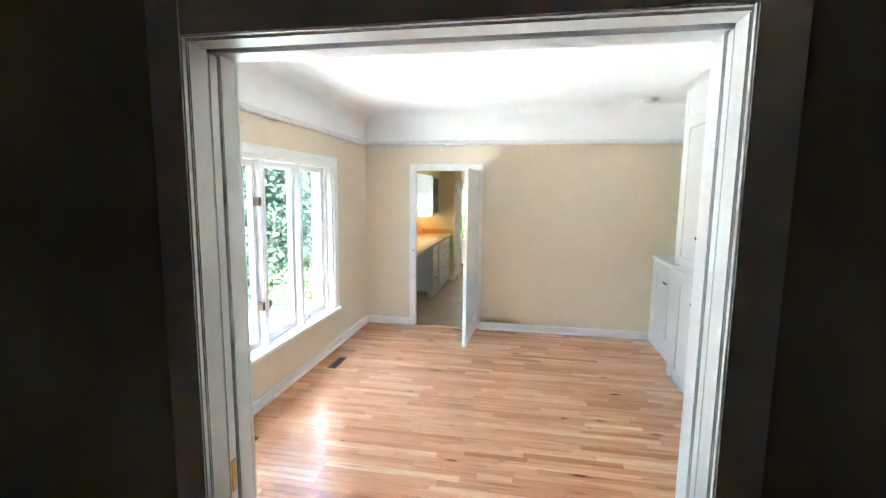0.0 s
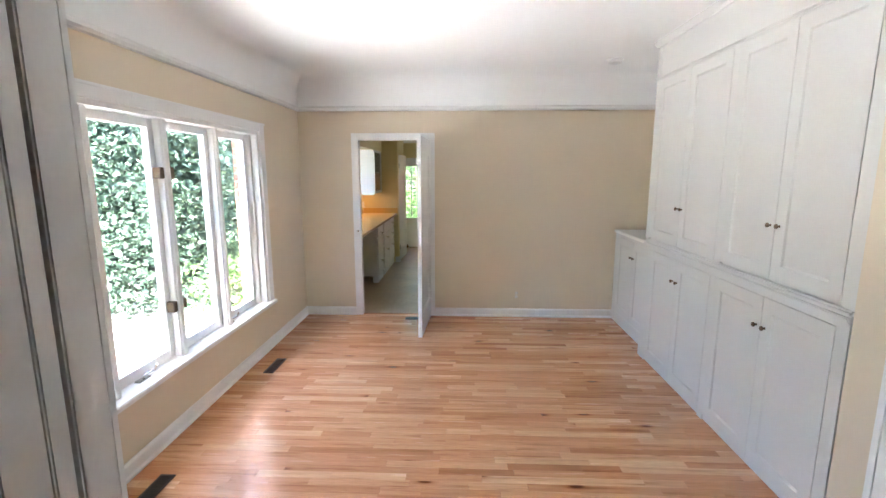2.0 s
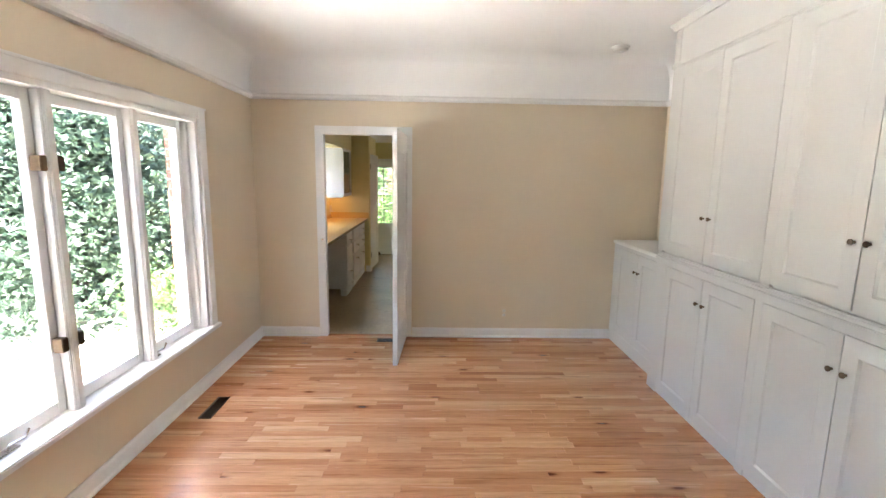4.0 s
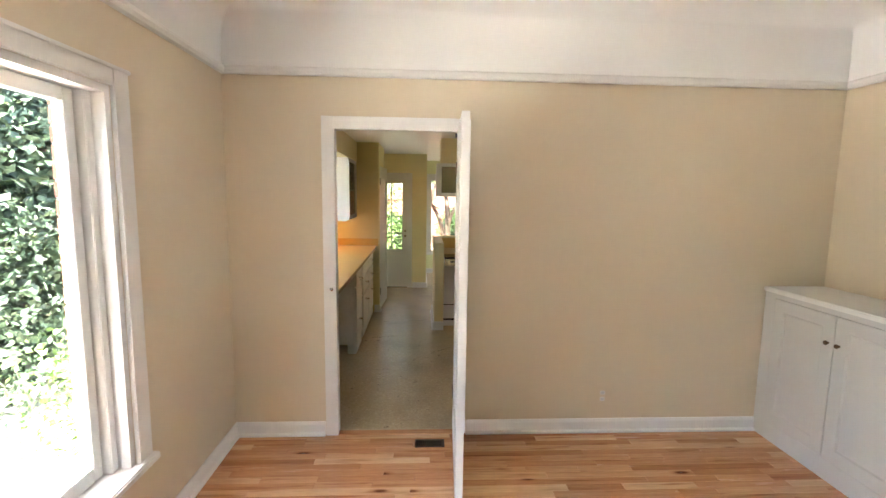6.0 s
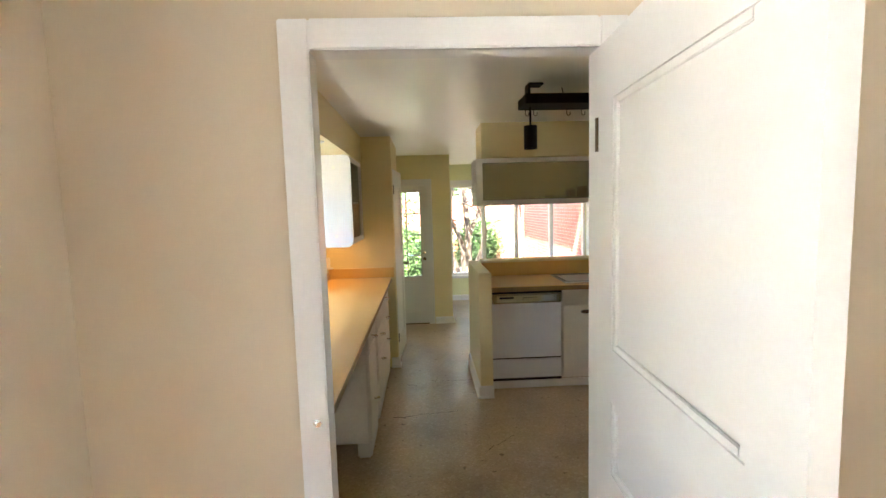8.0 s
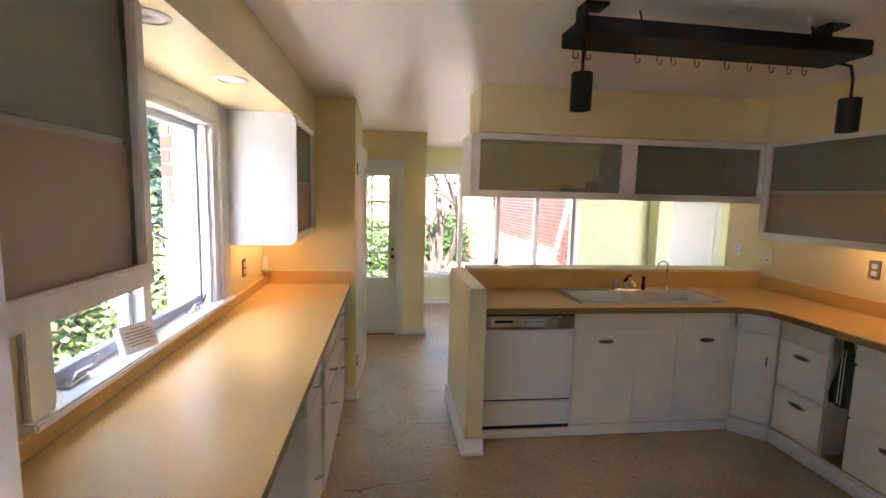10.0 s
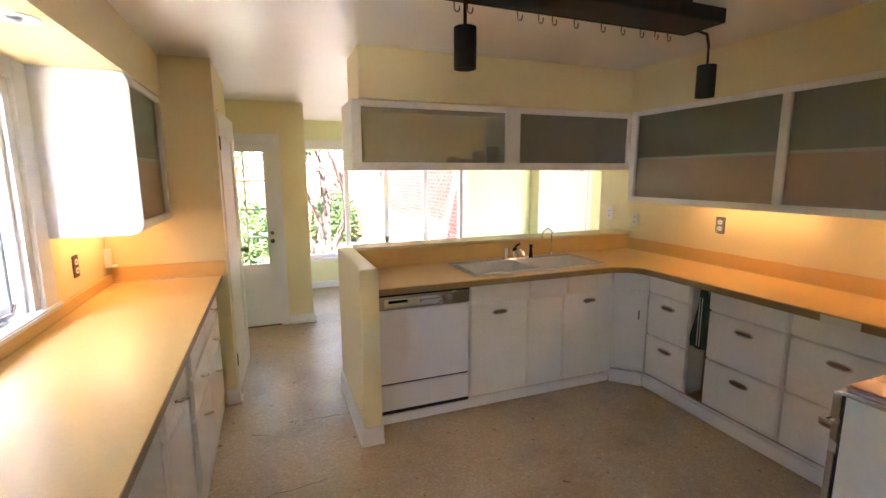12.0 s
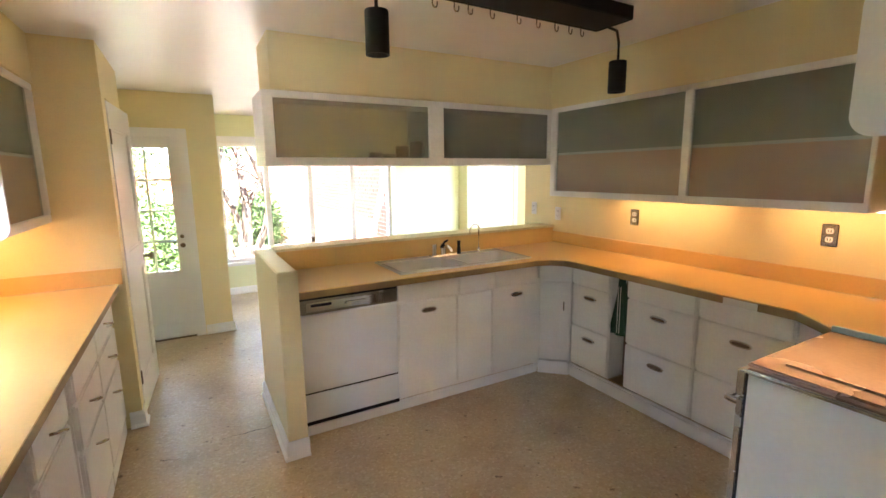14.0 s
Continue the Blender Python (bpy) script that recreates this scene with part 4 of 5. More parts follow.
# under-cupboard lamps
def strip_lamp(x0, x1, y0, y1, z, power):
    s = thing("under_cupboard_lamp", "warm fluorescent strip lamp under the cupboard", "lamp", group="strip lamps")
    bpart("housing", OLDWHITE, s, (x0, x1, y0, y1, z + 0.012, z + 0.0195), 0.002)
    bpart("tube", GLOW, s, (x0 + 0.01, x1 - 0.01, y0 + 0.01, y1 - 0.01, z, z + 0.011), 0.003, "glowing warm tube")
    l = new("strip_light", bpy.data.lights.new("strip_light", "AREA"))
    l.data.shape, l.data.size, l.data.size_y = "RECTANGLE", x1 - x0 - 0.02, y1 - y0 - 0.02
    l.data.energy, l.data.color = power, (1.0, 0.57, 0.26)
    l.matrix_world = look(((x0 + x1) / 2, (y0 + y1) / 2, z - 0.002), ((x0 + x1) / 2, (y0 + y1) / 2 + 0.0001, z - 1))


strip_lamp(-1.52, -1.46, 8.18, 8.78, 1.28, LAMP * 0.65)
strip_lamp(2.12, 2.18, 7.2, 8.0, 1.34, LAMP * 0.26)
strip_lamp(2.12, 2.18, 6.3, 6.9, 1.34, LAMP * 0.2)
for y in (6.72, 7.37):
    r = thing("recessed_light", "round white recessed light, switched off", "ceiling light", pose(-1.33, y, 2.03, 180), group="recessed lights")
    bm = bmesh.new(); add_lathe(bm, [(0.062, 0.0), (0.062, 0.004), (0.05, 0.008), (0.048, 0.004)], Matrix(), 24)
    part("trim_ring", bm, WHITE, r, smooth=True)
    bm = bmesh.new(); add_lathe(bm, [(0.047, 0.001), (0.04, 0.003), (0.02, 0.004)], Matrix(), 24)
    part("lens", bm, METALWHITE, r, smooth=True)

# ---- peninsula ----
out = [(-0.115, 8.715), (-0.115, 8.09), (1.56, 8.09), (1.66, 8.05), (1.72, 7.98), (1.735, 7.88), (1.735, 6.56), (1.66, 6.45), (1.60, 6.38), (1.60, YK + 0.002), (KX - 0.001, YK + 0.002), (KX - 0.001, 8.715)]
SX0, SX1, SY0, SY1 = 0.53, 1.58, 8.17, 8.62
ct = thing("countertop", "orange laminate countertop round the sink corner", "countertop")
bpart("laminate", LAMINATE, ct, (-0.115, SX0 + 0.02, 8.09, 8.715, 0.909, 0.915))
bpart("laminate", LAMINATE, ct, (SX0 + 0.02, SX1 - 0.02, 8.09, SY0 + 0.02, 0.909, 0.915))
bpart("laminate", LAMINATE, ct, (SX0 + 0.02, SX1 - 0.02, SY1 - 0.02, 8.715, 0.909, 0.915))
bm = bmesh.new()
add_prism(bm, [(1.56, 8.715), (1.56, 8.09), (1.66, 8.05), (1.72, 7.98), (1.735, 7.88), (1.735, 6.56), (1.66, 6.45), (1.60, 6.38), (1.60, YK + 0.002), (KX - 0.001, YK + 0.002), (KX - 0.001, 8.715)], 0.909, 0.915)
part("laminate", bm, LAMINATE, ct)
bm = bmesh.new()
line = out[1:10]
for (xa_, ya_), (xb_, yb_) in zip(line, line[1:]):
    d = Vector((xb_ - xa_, yb_ - ya_)).normalized()
    nx, ny = -d.y * 0.02, d.x * 0.02
    add_prism(bm, [(xa_, ya_), (xb_, yb_), (xb_ + nx, yb_ + ny), (xa_ + nx, ya_ + ny)], 0.872, 0.9088)
part("edge", bm, EDGE, ct, "dark brown laminate edge")
bpart("backsplash", LAMINATE, ct, (-0.112, KX - 0.02, 8.698, 8.718, 0.915, 1.043), 0.002)
bpart("backsplash", LAMINATE, ct, (KX - 0.02, KX - 0.001, YK + 0.002, 8.718, 0.915, 1.012), 0.002)
bpart("metal_strip", CHROME, ct, (KX - 0.026, KX - 0.02, YK + 0.002, 8.69, 0.915, 0.921))
bpart("tape", PAPER, ct, (1.732, 1.736, 6.72, 6.88, 0.873, 0.906), 0, "white strip stuck on the counter edge")
bpart("end_trim", BLUETRIM, ct, (1.585, 1.60, YK + 0.05, 6.38, 0.86, 0.93), 0.002, "pale blue metal trim beside the range")

sink = thing("sink", "white porcelain double-bowl drop-in sink", "sink")
bm = bmesh.new()
r = 0.016
for b in ((SX0, SX1, SY0, SY0 + 0.035), (SX0, SX1, SY1 - 0.085, SY1), (SX0, SX0 + 0.035, SY0 + 0.035, SY1 - 0.085), (SX1 - 0.035, SX1, SY0 + 0.035, SY1 - 0.085), (1.02, 1.055, SY0 + 0.035, SY1 - 0.085)):
    add_box(bm, b[0], b[1], b[2], b[3], 0.913, 0.927, 0.004)
part("rim", bm, PORCELAIN, sink)
for x0, x1 in ((SX0 + 0.035, 1.02), (1.055, SX1 - 0.035)):
    bm = bmesh.new()
    y0, y1, z0 = SY0 + 0.035, SY1 - 0.085, 0.76
    t = [bm.verts.new(c) for c in ((x0, y0, 0.92), (x1, y0, 0.92), (x1, y1, 0.92), (x0, y1, 0.92))]
    q = [bm.verts.new(c) for c in ((x0 + 0.02, y0 + 0.02, z0), (x1 - 0.02, y0 + 0.02, z0), (x1 - 0.02, y1 - 0.02, z0), (x0 + 0.02, y1 - 0.02, z0))]
    for k in range(4):
        bm.faces.new((t[k], t[(k + 1) % 4], q[(k + 1) % 4], q[k]))
    bm.faces.new(q)
    b = part("bowl", bm, PORCELAIN, sink)
    bm = bmesh.new(); add_lathe(bm, [(0.04, 0), (0.04, 0.003), (0.03, 0.004)], pose((x0 + x1) / 2, (y0 + y1) / 2, z0 + 0.001))
    part("drain", bm, STEEL, b, smooth=True)
tap = thing("faucet", "chrome kitchen faucet with dark lever and sprayer", "faucet", pose(1.06, 8.575, 0.927))
bm = bmesh.new(); add_box(bm, -0.11, 0.11, -0.025, 0.025, 0, 0.012, 0.005)
part("base_plate", bm, CHROME, tap)
bm = bmesh.new(); add_cyl(bm, (0, 0, 0.01), (0, 0, 0.06), 0.022); add_tube(bm, [(0, 0, 0.04), (0, -0.03, 0.07), (-0.02, -0.12, 0.085), (-0.03, -0.17, 0.075), (-0.03, -0.175, 0.055)], 0.011)
part("spout", bm, CHROME, tap, smooth=True)
bm = bmesh.new(); add_cyl(bm, (0.0, 0, 0.06), (0.0, 0, 0.085), 0.02, 0.014); add_tube(bm, [(0, 0, 0.08), (0.015, 0.0, 0.10), (0.03, -0.02, 0.115)], 0.008)
part("lever", bm, BLACK, tap, smooth=True)
bm = bmesh.new(); add_cyl(bm, (-0.075, 0, 0.01), (-0.075, 0, 0.09), 0.017, 0.02)
part("soap_pump", bm, CHROME, tap, smooth=True)
bm = bmesh.new(); add_cyl(bm, (0.14, 0, 0), (0.14, 0, 0.05), 0.016, 0.013); add_cyl(bm, (0.14, 0, 0.05), (0.14, 0, 0.10), 0.010, 0.014)
part("sprayer", bm, BLACK, tap, smooth=True)
tap2 = thing("filter_tap", "slim chrome gooseneck filter tap", "tap", pose(1.40, 8.60, 0.927))
bm = bmesh.new(); add_tube(bm, [(0, 0, 0), (0, 0, 0.17)] + [(-0.045 + 0.045 * math.cos(a), -0.01, 0.17 + 0.045 * math.sin(a)) for a in [k * math.pi / 8 for k in range(9)]] + [(-0.09, -0.01, 0.14)], 0.0055)
part("spout", bm, CHROME, tap2, smooth=True)
bm = bmesh.new(); add_lathe(bm, [(0.02, 0), (0.018, 0.012), (0.01, 0.03)], Matrix())
part("base", bm, CHROME, tap2, smooth=True)

FY = 8.185
dw = thing("dishwasher", "white dishwasher with a dark steel control panel", "dishwasher")
bpart("body", OLDWHITE, dw, (-0.105, 0.51, FY + 0.02, 8.69, 0.09, 0.868))
bpart("door", METALWHITE, dw, (-0.10, 0.505, FY, FY + 0.02, 0.275, 0.745), 0.004)
bpart("lower_panel", METALWHITE, dw, (-0.10, 0.505, FY, FY + 0.02, 0.095, 0.262), 0.004)
cp = bpart("control_panel", STEEL, dw, (-0.10, 0.505, FY - 0.012, FY + 0.02, 0.752, 0.862), 0.006, "brushed steel control panel")
bpart("trim", BLACK, cp, (-0.098, 0.503, FY - 0.014, FY - 0.0125, 0.838, 0.858), 0)
bpart("handle_recess", CHROME, cp, (-0.055, 0.465, FY - 0.0135, FY - 0.0125, 0.768, 0.822), 0)
bpart("button_row", BLACK, cp, (-0.03, 0.09, FY - 0.016, FY - 0.0136, 0.795, 0.812), 0.002)
bpart("latch", CHROME, cp, (0.17, 0.30, FY - 0.026, FY - 0.0136, 0.785, 0.803), 0.005)
bpart("gap", DARK, dw, (-0.10, 0.505, FY + 0.012, FY + 0.03, 0.262, 0.275))
bpart("toe_gap", BLACK, dw, (-0.10, 0.505, FY + 0.003, FY + 0.03, 0.072, 0.095))

sb = thing("sink_cabinet", "white enamel sink cabinet with chrome recessed pulls", "cabinet", group="enamel base cabinets")
bpart("body", OLDWHITE, sb, (0.515, 1.70, FY + 0.021, 8.69, 0.075, 0.75))
for x0, x1, p in ((0.515, 0.945, 0.48), (0.945, 1.235, None), (1.235, 1.68, 0.48)):
    f = front(sb, "cabinet_door" if p else "panel", x1 - x0, 0.62, pose(x0, FY, 0.105))
    if p:
        cup_pull(f, pose((x1 - x0) / 2, -0.001, 0.555))
for x0, x1 in ((0.515, 0.96), (0.96, 1.27), (1.27, 1.66)):
    front(sb, "drawer_front", x1 - x0, 0.135, pose(x0, FY, 0.732))
bm = bmesh.new(); add_box(bm, -0.11, 1.68, FY + 0.006, FY + 0.03, 0, 0.072, 0.01)
kick = tagged(part("kick_board", bm, WHITE), "white painted kick board under the sink cabinets", "kick board", kind="structure")

cc = thing("corner_cabinet", "white enamel diagonal corner cabinet with a narrow door", "cabinet", group="enamel base cabinets")
P0, P1 = Vector((1.685, FY + 0.004)), Vector((1.850, 8.045))
ang = math.degrees(math.atan2(P1.y - P0.y, P1.x - P0.x))
L0 = (P1 - P0).length
f = front(cc, "cabinet_door", L0, 0.62, pose(P0.x, P0.y, 0.105, 0, 0, ang))
bm = bmesh.new(); add_box(bm, L0 * 0.78, L0 * 0.82, -0.012, -0.001, 0.40, 0.47, 0.003)
part("pull", bm, BRONZE, f, "small dark pull")
front(cc, "drawer_front", L0, 0.135, pose(P0.x, P0.y, 0.732, 0, 0, ang))
bm = bmesh.new(); add_prism(bm, [(1.70, FY + 0.03), (1.88, 8.06), (2.2, 8.3), (1.8, 8.6)], 0.02, 0.87)
part("body", bm, OLDWHITE, cc)
bm = bmesh.new(); add_prism(bm, [(1.675, FY + 0.004), (1.835, 8.03), (1.87, 8.05), (1.72, FY + 0.03)], 0, 0.10)
part("kick_board", bm, WHITE, cc)

FX = 1.852
def east_unit(y0, y1, label, pulls=True, lower=True):
    """A base unit on the east wall with two drawers; fronts face west."""
    u = thing("base_cabinet", label, "cabinet", group="enamel base cabinets")
    bpart("body", OLDWHITE, u, (FX + 0.021, KX - 0.003, y0 + 0.004, y1 - 0.004, 0.10, 0.865))
    w = y1 - y0
    for z0, z1, p in ((0.105, 0.412, 1), (0.418, 0.722, 1), (0.728, 0.868, 0)):
        f = front(u, "drawer", w, z1 - z0, pose(FX if p else FX - 0.006, y1, z0, 0, 0, -90))
        if p:
            cup_pull(f, pose(w / 2, -0.001, (z1 - z0) * 0.74))
    return u


east_unit(7.68, 8.03, "white enamel drawer cabinet in the corner")
east_unit(7.08, 7.545, "white enamel drawer cabinet with recessed chrome pulls")
east_unit(6.60, 7.07, "white enamel drawer cabinet beside the range")
east_unit(6.36, 6.59, "narrow white enamel cabinet partly hidden by the range")
slot = thing("towel_slot", "brown open slot between the drawer cabinets", "filler panel")
bpart("back", mat("slot_brown", (0.14, 0.10, 0.07), 0.6, spread=0.2), slot, (2.0, 2.02, 7.555, 7.67, 0, 0.868))
bpart("base", EDGE, slot, (FX + 0.02, 2.0, 7.555, 7.67, 0.08, 0.10))
towel = thing("dish_towel", "dark green striped dish towel hanging in the slot", "towel")
bm = bmesh.new()
rows = []
for k in range(9):
    z = 0.84 - k * 0.05
    wv = 0.012 + 0.004 * k
    rows.append([bm.verts.new((FX + 0.03 + 0.012 * math.sin(j * 1.7 + k * 0.4), 7.61 + (j - 4) * wv * 0.5, z)) for j in range(9)])
for A, B in zip(rows, rows[1:]):
    for j in range(8):
        bm.faces.new((A[j], A[j + 1], B[j + 1], B[j]))
ob = part("cloth", bm, GREENCLOTH, towel, smooth=True)
sol = ob.modifiers.new("thick", "SOLIDIFY"); sol.thickness = 0.004
bpart("hanging_bar", CHROME, towel, (FX + 0.025, FX + 0.033, 7.556, 7.669, 0.838, 0.846))
for y in (7.604, 7.622):
    bpart("stripe", PAPER, towel, (FX + 0.012, FX + 0.014, y, y + 0.004, 0.46, 0.78))
bm = bmesh.new(); add_box(bm, FX - 0.018, FX + 0.02, 6.36, 8.03, 0, 0.10, 0.012)
tagged(part("kick_board", bm, WHITE), "white painted kick board under the drawer cabinets", "kick board", kind="structure")

# ---- range ----
rg = thing("kitchen_range", "white kitchen range with a copper enamel top and steel front trim", "range")
RX0, RX1, RY0, RY1 = 0.972, 1.58, YK + 0.01, 6.385
bpart("body", METALWHITE, rg, (RX0, RX1, RY0, RY1 - 0.012, 0.02, 0.885), 0.006)
bpart("cooktop", COPPER, rg, (RX0 + 0.012, RX1 - 0.005, RY0, RY1 - 0.004, 0.893, 0.912), 0.006, "copper coloured enamel cooktop")
bpart("top_trim", STEEL, rg, (RX0 - 0.005, RX1, RY0, RY1 - 0.002, 0.878, 0.893), 0.004)
ridge = bpart("ridge", COPPER, rg, (RX0 + 0.09, RX0 + 0.10, RY0 + 0.02, RY1 - 0.08, 0.911, 0.917), 0.002)
fp = bpart("control_panel", STEEL, rg, (RX0, RX1, RY1 - 0.012, RY1 + 0.02, 0.79, 0.885), 0.006, "brushed steel control panel")
bpart("oven_door", STEEL, rg, (RX0, RX1, RY1 - 0.012, RY1 + 0.015, 0.10, 0.785), 0.006, "steel oven door")
bm = bmesh.new(); add_tube(bm, [(RX0 + 0.02, RY1 + 0.015, 0.765), (RX0 + 0.02, RY1 + 0.05, 0.765), (RX1 - 0.02, RY1 + 0.05, 0.765), (RX1 - 0.02, RY1 + 0.015, 0.765)], 0.009)
part("door_handle", bm, CHROME, rg, smooth=True)
bpart("side_gap", BLACK, rg, (RX0 - 0.001, RX0 + 0.004, RY1 - 0.016, RY1 - 0.010, 0.05, 0.885))
bpart("plinth", BLACK, rg, (RX0 + 0.02, RX1, RY0, RY1 - 0.05, 0, 0.02))

# ---- pot rack with two spot lamps ----
rack = thing("pot_rack", "black metal ceiling pot rack with hooks and two spot lamps", "pot rack", pose(-0.065, 6.95, 0, 0, 0, 1.5))
RL, RW, RZ0, RZ1 = 1.14, 0.19, 2.15, 2.205
bpart("side_rail", BLACK, rack, (0, RL, 0, 0.012, RZ0, RZ1), 0.003)
bpart("side_rail", BLACK, rack, (0, RL, RW - 0.012, RW, RZ0, RZ1), 0.003)
bpart("end_rail", BLACK, rack, (0, 0.012, 0.012, RW - 0.012, RZ0, RZ1), 0.003)
bpart("end_rail", BLACK, rack, (RL - 0.012, RL, 0.012, RW - 0.012, RZ0, RZ1), 0.003)
bpart("bottom_plate", BLACK, rack, (0.012, RL - 0.012, 0.012, RW - 0.012, RZ0 + 0.002, RZ0 + 0.008))
for x in (0.03, RL - 0.13):
    bm = bmesh.new()
    add_box(bm, x, x + 0.09, 0.06, 0.14, ZK - 0.012, ZK - 0.001, 0.003); add_box(bm, x, x + 0.012, 0.06, 0.14, RZ0 + 0.008, ZK - 0.012)
    part("ceiling_bracket", bm, BLACK, rack)
hk = bmesh.new()
add_tube(hk, [(0, 0, 0), (0, 0, -0.028)] + [(0.011 - 0.011 * math.cos(a), 0, -0.028 - 0.011 * math.sin(a)) for a in [k * math.pi / 7 for k in range(1, 8)]] + [(0.022, 0, -0.018)], 0.0026, 6)
for x, hh in ((0.0, 0.06), (0.09, 0.05), (0.18, 0.1), (0.28, 0.13)):
    cup = thing("cup", "dark cup standing in the wall cupboard over the sink", "cup", pose(0.45 + x, 8.32, 1.609), group="cups in the cupboard")
    bm = bmesh.new()
    add_lathe(bm, [(0.025, 0.0), (0.038, 0.01), (0.04, hh), (0.036, hh), (0.03, 0.02)], Matrix(), 14)
    part("bowl", bm, BRONZE, cup, smooth=True)
    bm = bmesh.new(); add_tube(bm, [(0.038, 0, hh * 0.8), (0.058, 0, hh * 0.7), (0.058, 0, hh * 0.4), (0.037, 0, hh * 0.3)], 0.004, 6)
    part("handle", bm, BRONZE, cup, smooth=True)
hook = mesh_from(hk, "hook", STEEL, True)
for x in (0.04, 0.09, 0.29, 0.38, 0.44, 0.54, 0.67, 0.77, 0.87, 0.95, 1.02):
    child_of("hook", hook, rack, pose(x, RW - 0.02, RZ0 + 0.003, 0, 0, 10))
for x in (0.22, 0.9):
    bm = bmesh.new(); add_tube(bm, [(x, 0.02, RZ1 - 0.01), (x - 0.006, 0.02, RZ1 + 0.02), (x - 0.012, 0.02, RZ1 + 0.035)], 0.003)
    part("loose_hook", bm, BLACK, rack, smooth=True)
for x, y, zt in ((0.053, 0.11, 2.046), (RL + 0.065, 0.12, 2.02)):
    bm = bmesh.new(); add_tube(bm, [(x + (0.0 if x < 0.5 else -0.08), y, RZ0 + 0.004), (x + (0.0 if x < 0.5 else -0.015), y, RZ0 - 0.005), (x, y, RZ0 - 0.05), (x, y, zt)], 0.006)
    l = part("lamp_stem", bm, BLACK, rack, smooth=True)
    bm = bmesh.new(); add_lathe(bm, [(0.012, 0.002), (0.037, 0.0), (0.038, -0.004), (0.038, -0.132), (0.034, -0.132), (0.034, -0.04)], pose(x, y, zt), 24)
    part("lamp_can", bm, BLACK, rack, "black cylindrical spot lamp", True)

# ---- doors and outlets of the kitchen ----
pd = panel_door("door_2", 0.66, 1.97, 0.035, [(0.2, 0.9), (1.05, 1.82)], "white painted pantry door standing slightly ajar", pose(-0.945, YP + 0.14, 0.012, 0, 0, 86), 0.1)
bm = bmesh.new(); add_lathe(bm, [(0.02, 0), (0.01, 0.012), (0.012, 0.03), (0.026, 0.042), (0.024, 0.058), (0.008, 0.066)], pose(0.60, 0, 0.95, 90))
part("door_knob", bm, BRONZE, pd, "dark metal knob", True)
for z in (0.2, 1.72):
    bpart("hinge", BRONZE, pd, (-0.004, 0.02, -0.004, 0.002, z, z + 0.09), 0.002, "dark door hinge")
th = casing("door_trim_3", -1.36, -0.615, 1.885, YG, -1)
gd = thing("door_3", "white painted garden door with glazed upper panes", "door", kind="structure")
gx0, gx1, gy = -1.36, -0.617, YG + 0.012
a0, a1, c0, c1 = -1.255, -0.70, 0.66, 1.79
bpart("stile", WHITE, gd, (gx0, a0, gy, gy + 0.04, 0.01, 1.88), 0.003)
bpart("stile", WHITE, gd, (a1, gx1, gy, gy + 0.04, 0.01, 1.88), 0.003)
bpart("rail", WHITE, gd, (a0, a1, gy, gy + 0.04, c1, 1.88), 0.003)
bpart("rail", WHITE, gd, (a0, a1, gy, gy + 0.04, 0.56, c0), 0.003)
bpart("rail", WHITE, gd, (a0, a1, gy, gy + 0.04, 0.01, 0.16), 0.003)
bpart("panel", WHITE, gd, (a0, a1, gy + 0.012, gy + 0.03, 0.16, 0.56))
bpart("frame", WHITE, gd, (gx1, -0.60, YG + 0.001, YG + 0.119, 0, 1.889))
bpart("frame", WHITE, gd, (-1.384, gx0, YG + 0.001, YG + 0.119, 0, 1.889))
bpart("frame", WHITE, gd, (gx0, gx1, YG + 0.001, YG + 0.119, 1.881, 1.889))
bpart("sill", BRONZE, gd, (gx0, gx1, YG - 0.012, YG + 0.14, 0.0005, 0.0095))
for k in (1, 2):
    x = a0 + (a1 - a0) * k / 3
    bpart("glazing_bar", WHITE, gd, (x - 0.008, x + 0.008, gy + 0.006, gy + 0.034, c0, c1))
for k in (1, 2, 3):
    z = c0 + (c1 - c0) * k / 4
    bpart("glazing_bar", WHITE, gd, (a0, a1, gy + 0.008, gy + 0.032, z - 0.008, z + 0.008))
for i in range(3):
    for j in range(4):
        w, h = (a1 - a0) / 3, (c1 - c0) / 4
        g = bpart("pane", GLASS, gd, (a0 + i * w + 0.008, a0 + (i + 1) * w - 0.008, gy + 0.018, gy + 0.021, c0 + j * h + 0.008, c0 + (j + 1) * h - 0.008))
        g.visible_shadow = False
for z, r in ((0.90, 0.022), (0.98, 0.014)):
    bm = bmesh.new(); add_lathe(bm, [(0.018, 0), (0.01, 0.012), (r, 0.03), (r, 0.042), (0.006, 0.048)], pose(-0.655, gy, z, 90))
    part("door_knob", bm, BRONZE, gd, "dark metal knob and bolt", True)
bm = bmesh.new(); add_lathe(bm, [(0.03, 0), (0.035, 0.02), (0.02, 0.05), (0.03, 0.06), (0.01, 0.07)], pose(-0.99, gy - 0.03, 0.0))
tagged(part("door_stop", bm, BRONZE, None, smooth=True), "dark metal door stop on the floor", "door stop")
th = casing("door_trim_4", 3.66, 4.42, 2.0, YB, -1)
panel_door("door_4", 0.76, 1.98, 0.035, [(0.2, 0.85), (1.0, 1.4), (1.52, 1.85)], "white painted panelled door in the back room", pose(3.66, YB + 0.01, 0.012), 0.11)

